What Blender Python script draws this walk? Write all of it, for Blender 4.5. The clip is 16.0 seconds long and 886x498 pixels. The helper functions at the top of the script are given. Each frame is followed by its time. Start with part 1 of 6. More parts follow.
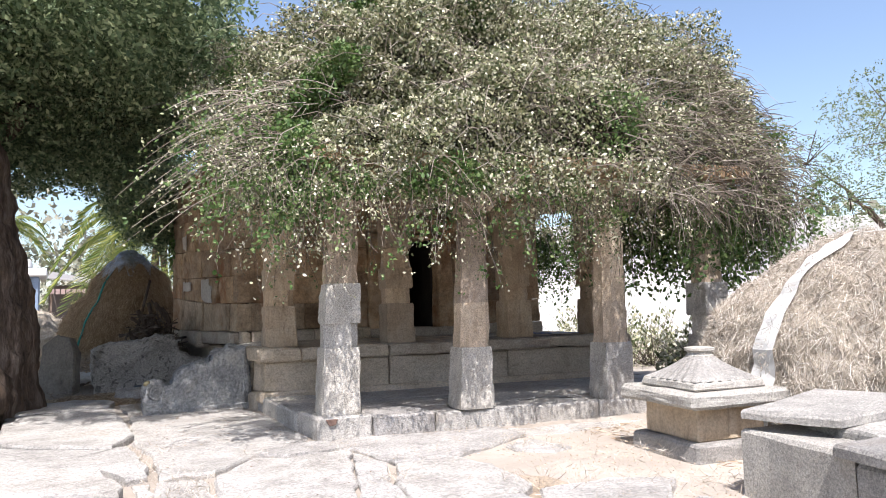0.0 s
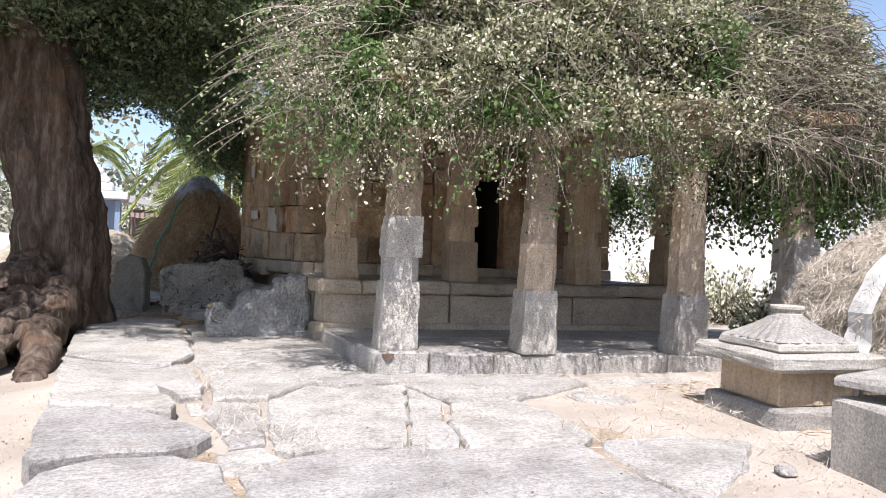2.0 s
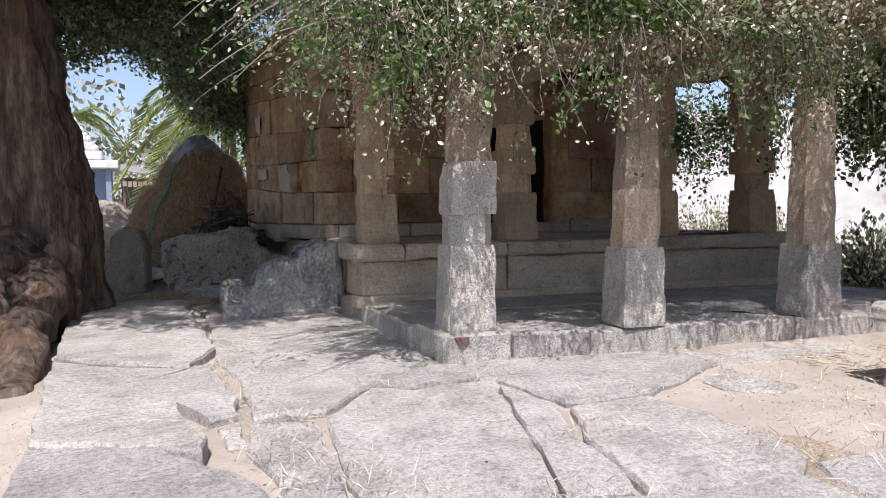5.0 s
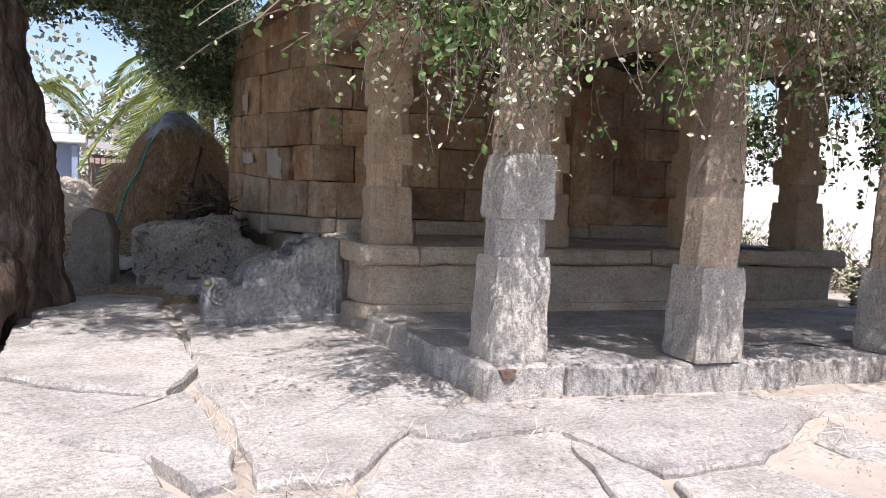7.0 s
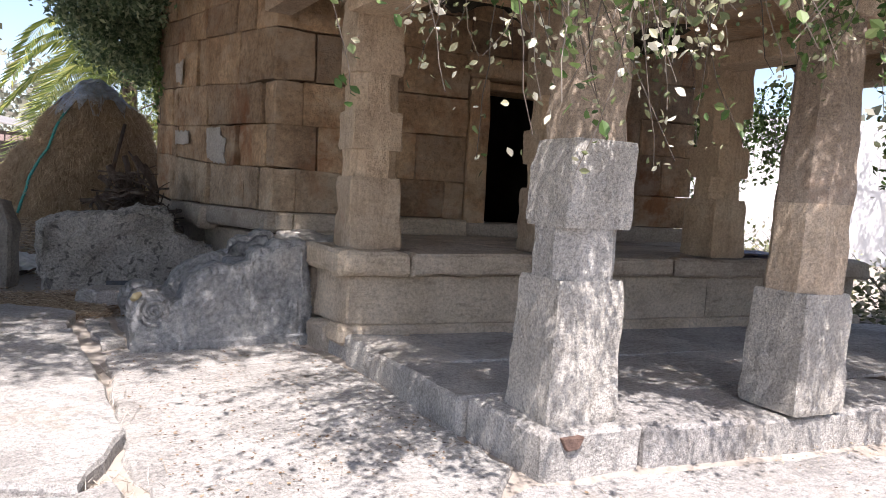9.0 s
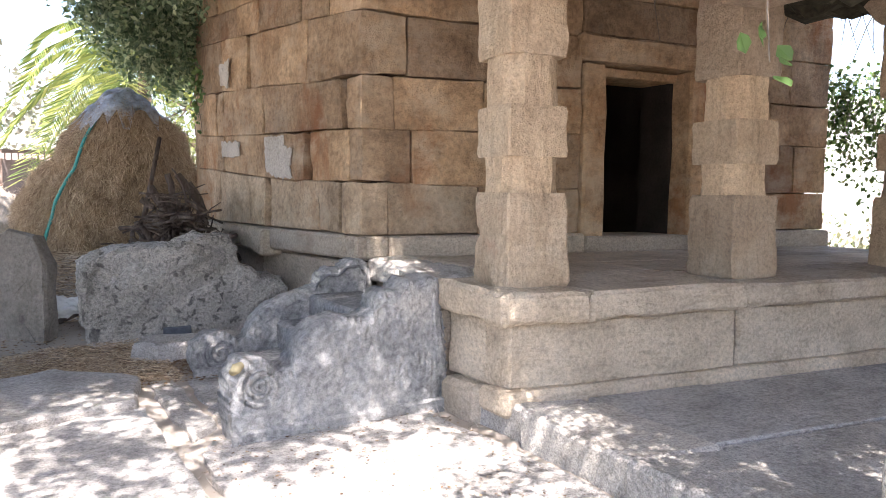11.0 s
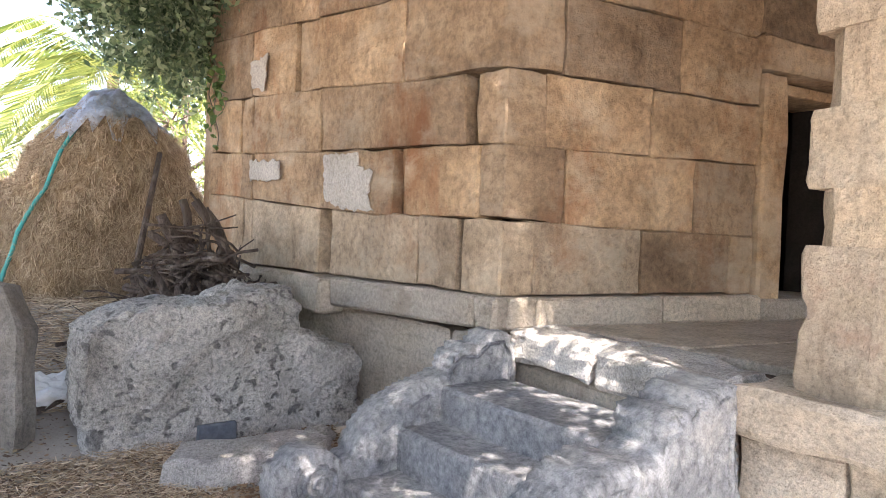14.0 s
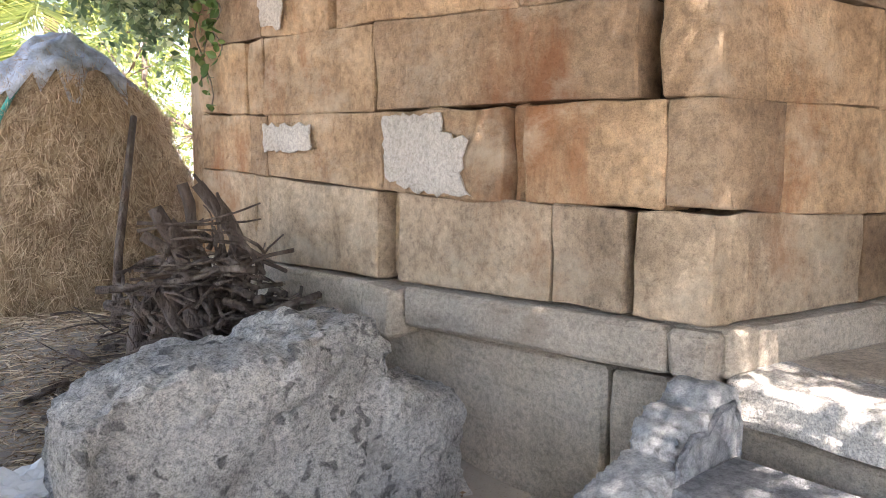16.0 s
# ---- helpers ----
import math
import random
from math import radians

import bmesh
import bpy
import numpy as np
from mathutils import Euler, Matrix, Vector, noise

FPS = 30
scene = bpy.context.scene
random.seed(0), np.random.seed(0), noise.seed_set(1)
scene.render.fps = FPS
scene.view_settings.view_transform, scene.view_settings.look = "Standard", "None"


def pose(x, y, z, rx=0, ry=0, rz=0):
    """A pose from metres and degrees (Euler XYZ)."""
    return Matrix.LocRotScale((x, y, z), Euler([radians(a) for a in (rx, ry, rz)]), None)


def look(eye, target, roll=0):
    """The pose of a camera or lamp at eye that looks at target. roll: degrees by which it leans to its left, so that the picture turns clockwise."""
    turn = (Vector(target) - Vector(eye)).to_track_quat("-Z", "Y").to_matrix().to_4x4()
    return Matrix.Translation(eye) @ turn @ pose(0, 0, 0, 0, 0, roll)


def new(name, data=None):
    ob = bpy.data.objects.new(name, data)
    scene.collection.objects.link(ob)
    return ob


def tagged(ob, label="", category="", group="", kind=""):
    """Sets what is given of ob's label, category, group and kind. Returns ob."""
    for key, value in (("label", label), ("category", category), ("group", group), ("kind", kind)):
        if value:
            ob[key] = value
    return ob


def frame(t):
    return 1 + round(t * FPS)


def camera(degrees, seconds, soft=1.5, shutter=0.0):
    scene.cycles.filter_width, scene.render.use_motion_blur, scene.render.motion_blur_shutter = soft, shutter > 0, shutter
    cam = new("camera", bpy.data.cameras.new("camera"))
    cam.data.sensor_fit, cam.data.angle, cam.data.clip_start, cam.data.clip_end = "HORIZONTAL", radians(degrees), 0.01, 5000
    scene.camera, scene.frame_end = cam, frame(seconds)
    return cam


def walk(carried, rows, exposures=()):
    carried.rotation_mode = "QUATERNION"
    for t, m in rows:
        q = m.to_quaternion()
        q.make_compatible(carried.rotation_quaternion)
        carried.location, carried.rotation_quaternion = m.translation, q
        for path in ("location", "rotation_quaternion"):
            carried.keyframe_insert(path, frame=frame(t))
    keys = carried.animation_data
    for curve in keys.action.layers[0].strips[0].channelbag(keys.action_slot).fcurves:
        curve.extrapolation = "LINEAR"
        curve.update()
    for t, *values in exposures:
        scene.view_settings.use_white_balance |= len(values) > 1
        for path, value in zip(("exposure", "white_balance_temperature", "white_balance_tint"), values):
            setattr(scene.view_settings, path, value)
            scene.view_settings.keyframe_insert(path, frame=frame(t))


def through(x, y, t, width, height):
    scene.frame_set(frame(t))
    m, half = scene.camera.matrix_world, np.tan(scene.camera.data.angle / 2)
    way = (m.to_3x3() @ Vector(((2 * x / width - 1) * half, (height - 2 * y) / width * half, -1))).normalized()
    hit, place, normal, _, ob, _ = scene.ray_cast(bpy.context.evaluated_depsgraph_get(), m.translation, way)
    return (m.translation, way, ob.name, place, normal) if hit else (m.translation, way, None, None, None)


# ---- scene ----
cam = camera(66.0, 16.0, soft=0.7)
PATH = [
    (0, (-2.5, -7.317, 1.455), (-1.516, -5.585, 1.63), -1.6),
    (0.5, (-2.436, -7.27, 1.47), (-1.457, -5.53, 1.584), -1.7),
    (1, (-2.389, -7.24, 1.459), (-1.435, -5.486, 1.571), -1.5),
    (1.5, (-2.322, -7.185, 1.445), (-1.432, -5.394, 1.473), -1.5),
    (2, (-2.328, -6.993, 1.373), (-1.513, -5.167, 1.387), 1.9),
    (2.5, (-2.366, -6.785, 1.353), (-1.596, -4.939, 1.327), 1.1),
    (3, (-2.337, -6.543, 1.305), (-1.589, -4.69, 1.202), -1.5),
    (3.5, (-2.266, -6.249, 1.368), (-1.531, -4.394, 1.222), -3.3),
    (4, (-2.306, -5.966, 1.361), (-1.561, -4.111, 1.289), 0.1),
    (4.2, (-2.317, -5.803, 1.384), (-1.55, -3.959, 1.277), 0.2),
    (6.3, (-2.359, -4.493, 1.358), (-1.488, -2.697, 1.244), -0.5),
    (6.5, (-2.356, -4.362, 1.387), (-1.474, -2.572, 1.249), 0.3),
    (7, (-2.358, -4.01, 1.414), (-1.458, -2.229, 1.279), 1.9),
    (7.5, (-2.341, -3.653, 1.507), (-1.309, -1.949, 1.338), 2.4),
    (8, (-2.222, -3.305, 1.442), (-1.182, -1.603, 1.304), -0.5),
    (8.5, (-2.205, -2.932, 1.436), (-1.146, -1.239, 1.316), 4.5),
    (9, (-2.231, -2.511, 1.449), (-1.153, -0.835, 1.292), 3.2),
    (9.5, (-2.246, -2.055, 1.453), (-1.166, -0.382, 1.266), 2.5),
    (10, (-2.339, -1.566, 1.5), (-1.267, 0.118, 1.375), 2.8),
    (10.2, (-2.422, -1.413, 1.531), (-1.342, 0.266, 1.41), 2.1),
    (12.3, (-2.482, 0.382, 1.582), (-1.436, 2.072, 1.357), -0.0),
    (12.5, (-2.521, 0.502, 1.597), (-1.466, 2.192, 1.414), 1.4),
    (13, (-2.587, 0.88, 1.592), (-1.437, 2.515, 1.506), 3.0),
    (13.5, (-2.65, 1.244, 1.536), (-1.471, 2.855, 1.403), 1.6),
    (14, (-2.655, 1.728, 1.563), (-1.451, 3.324, 1.51), 2.3),
    (14.5, (-2.645, 2.256, 1.615), (-1.397, 3.819, 1.576), 3.0),
    (15, (-2.565, 2.731, 1.629), (-1.298, 4.279, 1.628), 2.0),
    (15.5, (-2.493, 3.129, 1.643), (-1.243, 4.688, 1.558), 2.8),
    (16, (-2.466, 3.568, 1.788), (-1.165, 5.073, 1.585), 0.3),
]
EXPOSURES = [(0, 0.97, 6500, 14), (1.5, 0.97, 6500, 14), (3, 0.47, 6500, 16), (4, 0.47, 6500, 16), (7, 0.84, 6520, 18), (8, 1.02, 6550, 18), (9, 1.15, 6600, 18), (10, 1.95, 6650, 18), (12.4, 2.72, 6850, 18), (13.5, 2.98, 6900, 18), (16, 3.2, 6950, 18)]
walk(cam, [(t, look(eye, target, roll)) for t, eye, target, roll in PATH], EXPOSURES)


# ---- light ----
SUN = Vector((-0.2, -0.44, 0.87)).normalized()
world = bpy.data.worlds.new("sky")
scene.world = world
world.use_nodes = True
wn = world.node_tree.nodes
sky = wn.new("ShaderNodeTexSky")
sky.sky_type, sky.sun_disc = "NISHITA", False
sky.sun_elevation, sky.sun_rotation = math.asin(SUN.z), math.atan2(SUN.x, SUN.y)
sky.air_density, sky.dust_density = 1.0, 1.6
wn["Background"].inputs["Strength"].default_value = 0.13
world.node_tree.links.new(sky.outputs[0], wn["Background"].inputs["Color"])
sun = new("sun", bpy.data.lights.new("sun", "SUN"))
sun.data.energy, sun.data.angle, sun.data.color = 4.6, radians(0.6), (1.0, 0.98, 0.95)
sun.matrix_world = look(SUN * 60, (0, 0, 0))


# ---- materials ----
def material(name, rough=0.9, spec=0.3):
    m = bpy.data.materials.new(name)
    m.use_nodes = True
    b = m.node_tree.nodes["Principled BSDF"]
    b.inputs["Roughness"].default_value = rough
    b.inputs["Specular IOR Level"].default_value = spec
    return m, m.node_tree.nodes, m.node_tree.links, b


def ramp(n, l, source, stops):
    r = n.new("ShaderNodeValToRGB")
    while len(r.color_ramp.elements) < len(stops):
        r.color_ramp.elements.new(0.5)
    for e, (p, c) in zip(r.color_ramp.elements, stops):
        e.position, e.color = p, (*c, 1)
    l.new(source, r.inputs[0])
    return r.outputs[0]


def noise_tex(n, l, scale, detail=4, rough=0.55, stretch=(1, 1, 1)):
    g = n.new("ShaderNodeNewGeometry")
    mp = n.new("ShaderNodeMapping")
    mp.inputs["Scale"].default_value = stretch
    l.new(g.outputs["Position"], mp.inputs["Vector"])
    t = n.new("ShaderNodeTexNoise")
    t.inputs["Scale"].default_value, t.inputs["Detail"].default_value = scale, detail
    t.inputs["Roughness"].default_value = rough
    l.new(mp.outputs[0], t.inputs["Vector"])
    return t.outputs["Fac"]


def mix(n, l, fac, a, b, kind="MIX"):
    m = n.new("ShaderNodeMix")
    m.data_type, m.blend_type = "RGBA", kind
    for value, socket in ((fac, m.inputs[0]), (a, m.inputs[6]), (b, m.inputs[7])):
        if isinstance(value, (int, float)):
            socket.default_value = value
        elif isinstance(value, tuple):
            socket.default_value = (*value, 1)
        else:
            l.new(value, socket)
    return m.outputs[2]


def bump(n, l, b, heights):
    last = None
    for h, strength, dist in heights:
        k = n.new("ShaderNodeBump")
        k.inputs["Strength"].default_value, k.inputs["Distance"].default_value = strength, dist
        l.new(h, k.inputs["Height"])
        if last:
            l.new(last, k.inputs["Normal"])
        last = k.outputs[0]
    l.new(last, b.inputs["Normal"])


def stone(name, dark, mid, light, speck=0.25, stain=None, stain_at=0.55, rough=0.9, vary=0.25, relief=0.012, streak=0.0, lines=None, pits_at=0.0, bloom=None, mottle=(40, 0.3, 0.22)):
    """Weathered stone: broad mottling, fine crystals, stains, and a tint of its own for each piece."""
    m, n, l, b = material(name, rough)
    broad = noise_tex(n, l, 2.2, 6, 0.6)
    col = ramp(n, l, broad, [(0.3, dark), (0.5, mid), (0.72, light)])
    fine = noise_tex(n, l, 130, 4, 0.75)
    grains = ramp(n, l, fine, [(0.34, (1 - speck * 1.5,) * 3), (0.5, (1, 1, 1)), (0.68, (1 + speck * 0.8,) * 3)])
    col = mix(n, l, 1.0, col, grains, "MULTIPLY")
    middle = noise_tex(n, l, mottle[0], 6, 0.72)
    col = mix(n, l, 1.0, col, ramp(n, l, middle, [(0.34, (1 - mottle[1], 1 - mottle[1], 1 - mottle[1] * 0.97)), (0.5, (1, 1, 1)), (0.66, (1 + mottle[2], 1 + mottle[2] * 0.95, 1 + mottle[2] * 0.85))]), "MULTIPLY")
    if stain:
        patch = noise_tex(n, l, 1.1, 7, 0.68, (1, 1, 0.45) if streak else (1, 1, 1))
        col = mix(n, l, ramp(n, l, patch, [(stain_at, (0, 0, 0)), (stain_at + 0.13, (0.85, 0.85, 0.85))]), col, stain)
    if bloom:
        pale = noise_tex(n, l, 1.7, 7, 0.7, (0.8, 0.8, 1.3))
        col = mix(n, l, ramp(n, l, pale, [(0.5, (0, 0, 0)), (0.66, (0.75, 0.75, 0.75))]), col, bloom)
    if lines:
        seam = noise_tex(n, l, 3.0, 7, 0.7, lines)
        col = mix(n, l, 1.0, col, ramp(n, l, seam, [(0.32, (0.76, 0.75, 0.74)), (0.47, (1, 1, 1)), (0.6, (1.0, 1.0, 1.0)), (0.74, (1.14, 1.14, 1.13))]), "MULTIPLY")
    hollow = None
    if pits_at:
        g = n.new("ShaderNodeNewGeometry")
        vor = n.new("ShaderNodeTexVoronoi")
        vor.inputs["Scale"].default_value = pits_at
        wob = n.new("ShaderNodeVectorMath")
        wob.operation = "MULTIPLY_ADD"
        nz = n.new("ShaderNodeTexNoise")
        nz.inputs["Scale"].default_value = 9
        l.new(g.outputs["Position"], nz.inputs["Vector"])
        l.new(nz.outputs["Color"], wob.inputs[0])
        wob.inputs[1].default_value = (0.3, 0.3, 0.3)
        l.new(g.outputs["Position"], wob.inputs[2])
        l.new(wob.outputs[0], vor.inputs["Vector"])
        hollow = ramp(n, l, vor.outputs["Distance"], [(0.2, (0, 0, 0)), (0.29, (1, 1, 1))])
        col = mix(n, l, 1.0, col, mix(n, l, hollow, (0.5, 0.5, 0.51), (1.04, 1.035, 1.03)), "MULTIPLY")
    info = n.new("ShaderNodeObjectInfo")
    tint = ramp(n, l, info.outputs["Random"], [(0.0, (1 - vary, 1 - vary, 1 - vary * 0.9)), (0.5, (1, 1, 1)), (1.0, (1 + vary * 0.55, 1 + vary * 0.45, 1 + vary * 0.3))])
    col = mix(n, l, 1.0, col, tint, "MULTIPLY")
    l.new(col, b.inputs["Base Color"])
    pits = noise_tex(n, l, 26, 5, 0.7)
    bump(n, l, b, ([(hollow, 0.8, 0.03)] if hollow else []) + ([(seam, 0.5, relief * 1.5)] if lines else []) + [(broad, 0.5, relief * 3), (middle, 0.8, relief * 1.1), (pits, 0.7, relief), (fine, 0.55, relief * 0.55)])
    return m


GRANITE = stone("pale_granite", (0.33, 0.31, 0.285), (0.46, 0.435, 0.4), (0.58, 0.55, 0.51), 0.34, (0.26, 0.225, 0.19), 0.6, lines=(5, 5, 1.6), mottle=(52, 0.42, 0.3))
GREYGRANITE = stone("grey_granite", (0.25, 0.237, 0.217), (0.36, 0.342, 0.312), (0.47, 0.443, 0.405), 0.3, (0.2, 0.165, 0.13), 0.6, mottle=(50, 0.4, 0.35))
STAINEDGRANITE = stone("stained_granite", (0.34, 0.27, 0.2), (0.45, 0.36, 0.275), (0.55, 0.465, 0.375), 0.25, (0.33, 0.2, 0.125), 0.56, lines=(5, 5, 1.2), mottle=(50, 0.36, 0.25))
JOINT = stone("joint_soil", (0.2, 0.157, 0.118), (0.3, 0.245, 0.19), (0.4, 0.338, 0.272), 0.25, mottle=(40, 0.45, 0.35))
PAVING = stone("paving_granite", (0.3, 0.283, 0.262), (0.42, 0.4, 0.374), (0.52, 0.498, 0.468), 0.34, (0.27, 0.222, 0.172), 0.6, relief=0.016, vary=0.13, lines=(1.1, 6, 6), mottle=(34, 0.42, 0.24))
BLUEGREY = stone("blue_grey_stone", (0.185, 0.19, 0.2), (0.315, 0.316, 0.317), (0.46, 0.45, 0.428), 0.18, (0.5, 0.475, 0.43), 0.58, mottle=(24, 0.4, 0.38), relief=0.026)
WALLSTONE = stone("tawny_wall_stone", (0.22, 0.143, 0.085), (0.385, 0.262, 0.16), (0.53, 0.39, 0.255), 0.16, (0.28, 0.12, 0.052), 0.53, vary=0.3, streak=1.0, lines=(2.2, 2.2, 0.8), bloom=(0.5, 0.4, 0.29), mottle=(19, 0.32, 0.26), relief=0.021)
LOWSTONE = stone("buff_wall_stone", (0.27, 0.197, 0.132), (0.41, 0.31, 0.214), (0.54, 0.425, 0.306), 0.18, (0.31, 0.165, 0.085), 0.56, vary=0.16, streak=1.0, lines=(2.2, 2.2, 0.8), bloom=(0.46, 0.385, 0.29), mottle=(20, 0.34, 0.26), relief=0.021)
DULLSTONE = stone("dull_brown_stone", (0.17, 0.15, 0.125), (0.26, 0.232, 0.195), (0.35, 0.315, 0.27), 0.25, (0.16, 0.14, 0.12), 0.58, lines=(4, 4, 1.2), mottle=(30, 0.3, 0.2))
LEDGESTONE = stone("ledge_stone", (0.4, 0.332, 0.255), (0.53, 0.45, 0.355), (0.64, 0.555, 0.45), 0.18, (0.33, 0.25, 0.18), 0.57, lines=(1.5, 1.5, 5), mottle=(36, 0.3, 0.2), relief=0.022)
PILLARTAN = stone("tan_pillar_stone", (0.4, 0.3, 0.21), (0.49, 0.385, 0.275), (0.57, 0.48, 0.37), 0.12, (0.38, 0.21, 0.13), 0.6, lines=(5, 5, 1.0), mottle=(36, 0.26, 0.18), relief=0.02)
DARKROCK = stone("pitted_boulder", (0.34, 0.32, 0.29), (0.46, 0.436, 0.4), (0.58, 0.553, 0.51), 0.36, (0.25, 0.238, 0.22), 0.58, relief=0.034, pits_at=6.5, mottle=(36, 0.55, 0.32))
BACKING = stone("joint_dirt", (0.05, 0.038, 0.028), (0.09, 0.068, 0.05), (0.13, 0.1, 0.07), 0.2)
# near-black colour that stands in for the shade inside the doorway
INNERSHADE = stone("inner_shade_stone", (0.015, 0.012, 0.01), (0.03, 0.024, 0.02), (0.05, 0.04, 0.033), 0.1)
PLASTER = stone("white_plaster", (0.38, 0.34, 0.29), (0.47, 0.43, 0.38), (0.55, 0.515, 0.465), 0.15, (0.4, 0.33, 0.26), 0.57, relief=0.014, vary=0.1)
NOTCHDARK = stone("notch_red_brown", (0.13, 0.085, 0.07), (0.18, 0.115, 0.092), (0.23, 0.16, 0.13), 0.2)


def earth_material():
    m, n, l, b = material("dry_earth", 0.95, 0.1)
    col = ramp(n, l, noise_tex(n, l, 0.8, 6, 0.62), [(0.3, (0.27, 0.232, 0.195)), (0.5, (0.36, 0.318, 0.275)), (0.7, (0.44, 0.398, 0.352))])
    col = mix(n, l, ramp(n, l, noise_tex(n, l, 38, 4, 0.75), [(0.6, (0, 0, 0)), (0.68, (0.6, 0.6, 0.6))]), col, (0.17, 0.105, 0.06))
    l.new(col, b.inputs["Base Color"])
    bump(n, l, b, [(noise_tex(n, l, 7, 5), 0.5, 0.04), (noise_tex(n, l, 60, 4, 0.7), 0.6, 0.012)])
    return m


EARTH = earth_material()


def straw_material(name, a, c, d, scale=1.0):
    m, n, l, b = material(name, 0.85, 0.2)
    col = ramp(n, l, noise_tex(n, l, 30 * scale, 5, 0.7, (1, 1, 0.35)), [(0.3, a), (0.52, c), (0.72, d)])
    col = mix(n, l, 0.6, col, ramp(n, l, noise_tex(n, l, 1.4, 4), [(0.35, (0.62, 0.6, 0.58)), (0.65, (1.1, 1.08, 1.0))]), "MULTIPLY")
    l.new(col, b.inputs["Base Color"])
    bump(n, l, b, [(noise_tex(n, l, 40 * scale, 4, 0.7, (1, 1, 0.3)), 0.9, 0.03)])
    return m


STRAW = straw_material("pale_straw", (0.24, 0.2, 0.155), (0.4, 0.352, 0.29), (0.52, 0.475, 0.41))
OLDSTRAW = straw_material("brown_straw", (0.2, 0.138, 0.085), (0.38, 0.28, 0.178), (0.55, 0.43, 0.29))


def island_material(name, stops, rough=0.6, spec=0.3, through=0.0):
    """Colour that differs from leaf to leaf."""
    m, n, l, b = material(name, rough, spec)
    g = n.new("ShaderNodeNewGeometry")
    col = ramp(n, l, g.outputs["Random Per Island"], stops)
    l.new(col, b.inputs["Base Color"])
    if through:
        t = n.new("ShaderNodeBsdfTranslucent")
        l.new(col, t.inputs["Color"])
        s = n.new("ShaderNodeMixShader")
        s.inputs[0].default_value = through
        l.new(b.outputs[0], s.inputs[1])
        l.new(t.outputs[0], s.inputs[2])
        l.new(s.outputs[0], n["Material Output"].inputs["Surface"])
    return m


VINELEAF = island_material("creeper_leaf", [(0.0, (0.05, 0.07, 0.025)), (0.33, (0.15, 0.17, 0.075)), (0.64, (0.37, 0.36, 0.22)), (1.0, (0.65, 0.62, 0.5))], 0.5, 0.4, 0.1)
VINEGREEN = island_material("creeper_green_leaf", [(0.0, (0.04, 0.09, 0.02)), (0.6, (0.1, 0.17, 0.045)), (1.0, (0.2, 0.25, 0.1))], 0.5, 0.4, 0.25)
TWIG = island_material("creeper_twig", [(0.0, (0.07, 0.055, 0.043)), (0.6, (0.16, 0.13, 0.105)), (1.0, (0.33, 0.29, 0.245))], 0.85)
TREELEAF = island_material("tree_leaf", [(0.0, (0.06, 0.1, 0.052)), (0.5, (0.17, 0.235, 0.125)), (1.0, (0.44, 0.5, 0.3))], 0.6, 0.3, 0.45)
LIGHTLEAF = island_material("sparse_leaf", [(0.0, (0.1, 0.15, 0.06)), (0.6, (0.2, 0.25, 0.12)), (1.0, (0.34, 0.36, 0.22))], 0.6, 0.3, 0.3)
PALMLEAF = island_material("palm_leaf", [(0.0, (0.06, 0.1, 0.02)), (0.6, (0.17, 0.21, 0.05)), (1.0, (0.36, 0.36, 0.1))], 0.5, 0.4, 0.3)
LITTER = island_material("dry_leaf", [(0.0, (0.07, 0.04, 0.025)), (0.6, (0.19, 0.115, 0.065)), (1.0, (0.4, 0.29, 0.18))], 0.8)
FIBRE = island_material("straw_fibre", [(0.0, (0.24, 0.195, 0.15)), (0.5, (0.45, 0.392, 0.325)), (1.0, (0.66, 0.61, 0.54))], 0.7)
OLDFIBRE = island_material("old_straw_fibre", [(0.0, (0.15, 0.1, 0.06)), (0.5, (0.42, 0.305, 0.2)), (1.0, (0.72, 0.59, 0.42))], 0.75)
# greyed, lifted leaf colours that paint in the haze of distance
HAZELEAF = island_material("far_hazed_leaf", [(0.0, (0.13, 0.14, 0.09)), (0.5, (0.22, 0.22, 0.165)), (1.0, (0.33, 0.31, 0.25))], 0.9)


def plain(name, color, rough=0.6, metal=0.0, grain=0.15, scale=14):
    m, n, l, b = material(name, rough)
    lo, hi = tuple(c * (1 - grain) for c in color), tuple(min(1, c * (1 + grain)) for c in color)
    t = noise_tex(n, l, scale, 5, 0.65)
    l.new(ramp(n, l, t, [(0.35, lo), (0.65, hi)]), b.inputs["Base Color"])
    b.inputs["Metallic"].default_value = metal
    bump(n, l, b, [(t, 0.25, 0.006)])
    return m


def bark_material(name, a, c, d):
    m, n, l, b = material(name, 0.95, 0.15)
    t = noise_tex(n, l, 9, 7, 0.68, (1, 1, 0.16))
    col = ramp(n, l, t, [(0.3, a), (0.5, c), (0.7, d)])
    col = mix(n, l, ramp(n, l, noise_tex(n, l, 2.5, 5), [(0.55, (0, 0, 0)), (0.7, (0.6, 0.6, 0.6))]), col, (0.2, 0.12, 0.075))
    l.new(col, b.inputs["Base Color"])
    bump(n, l, b, [(t, 1.0, 0.11), (noise_tex(n, l, 40, 4), 0.6, 0.02)])
    return m


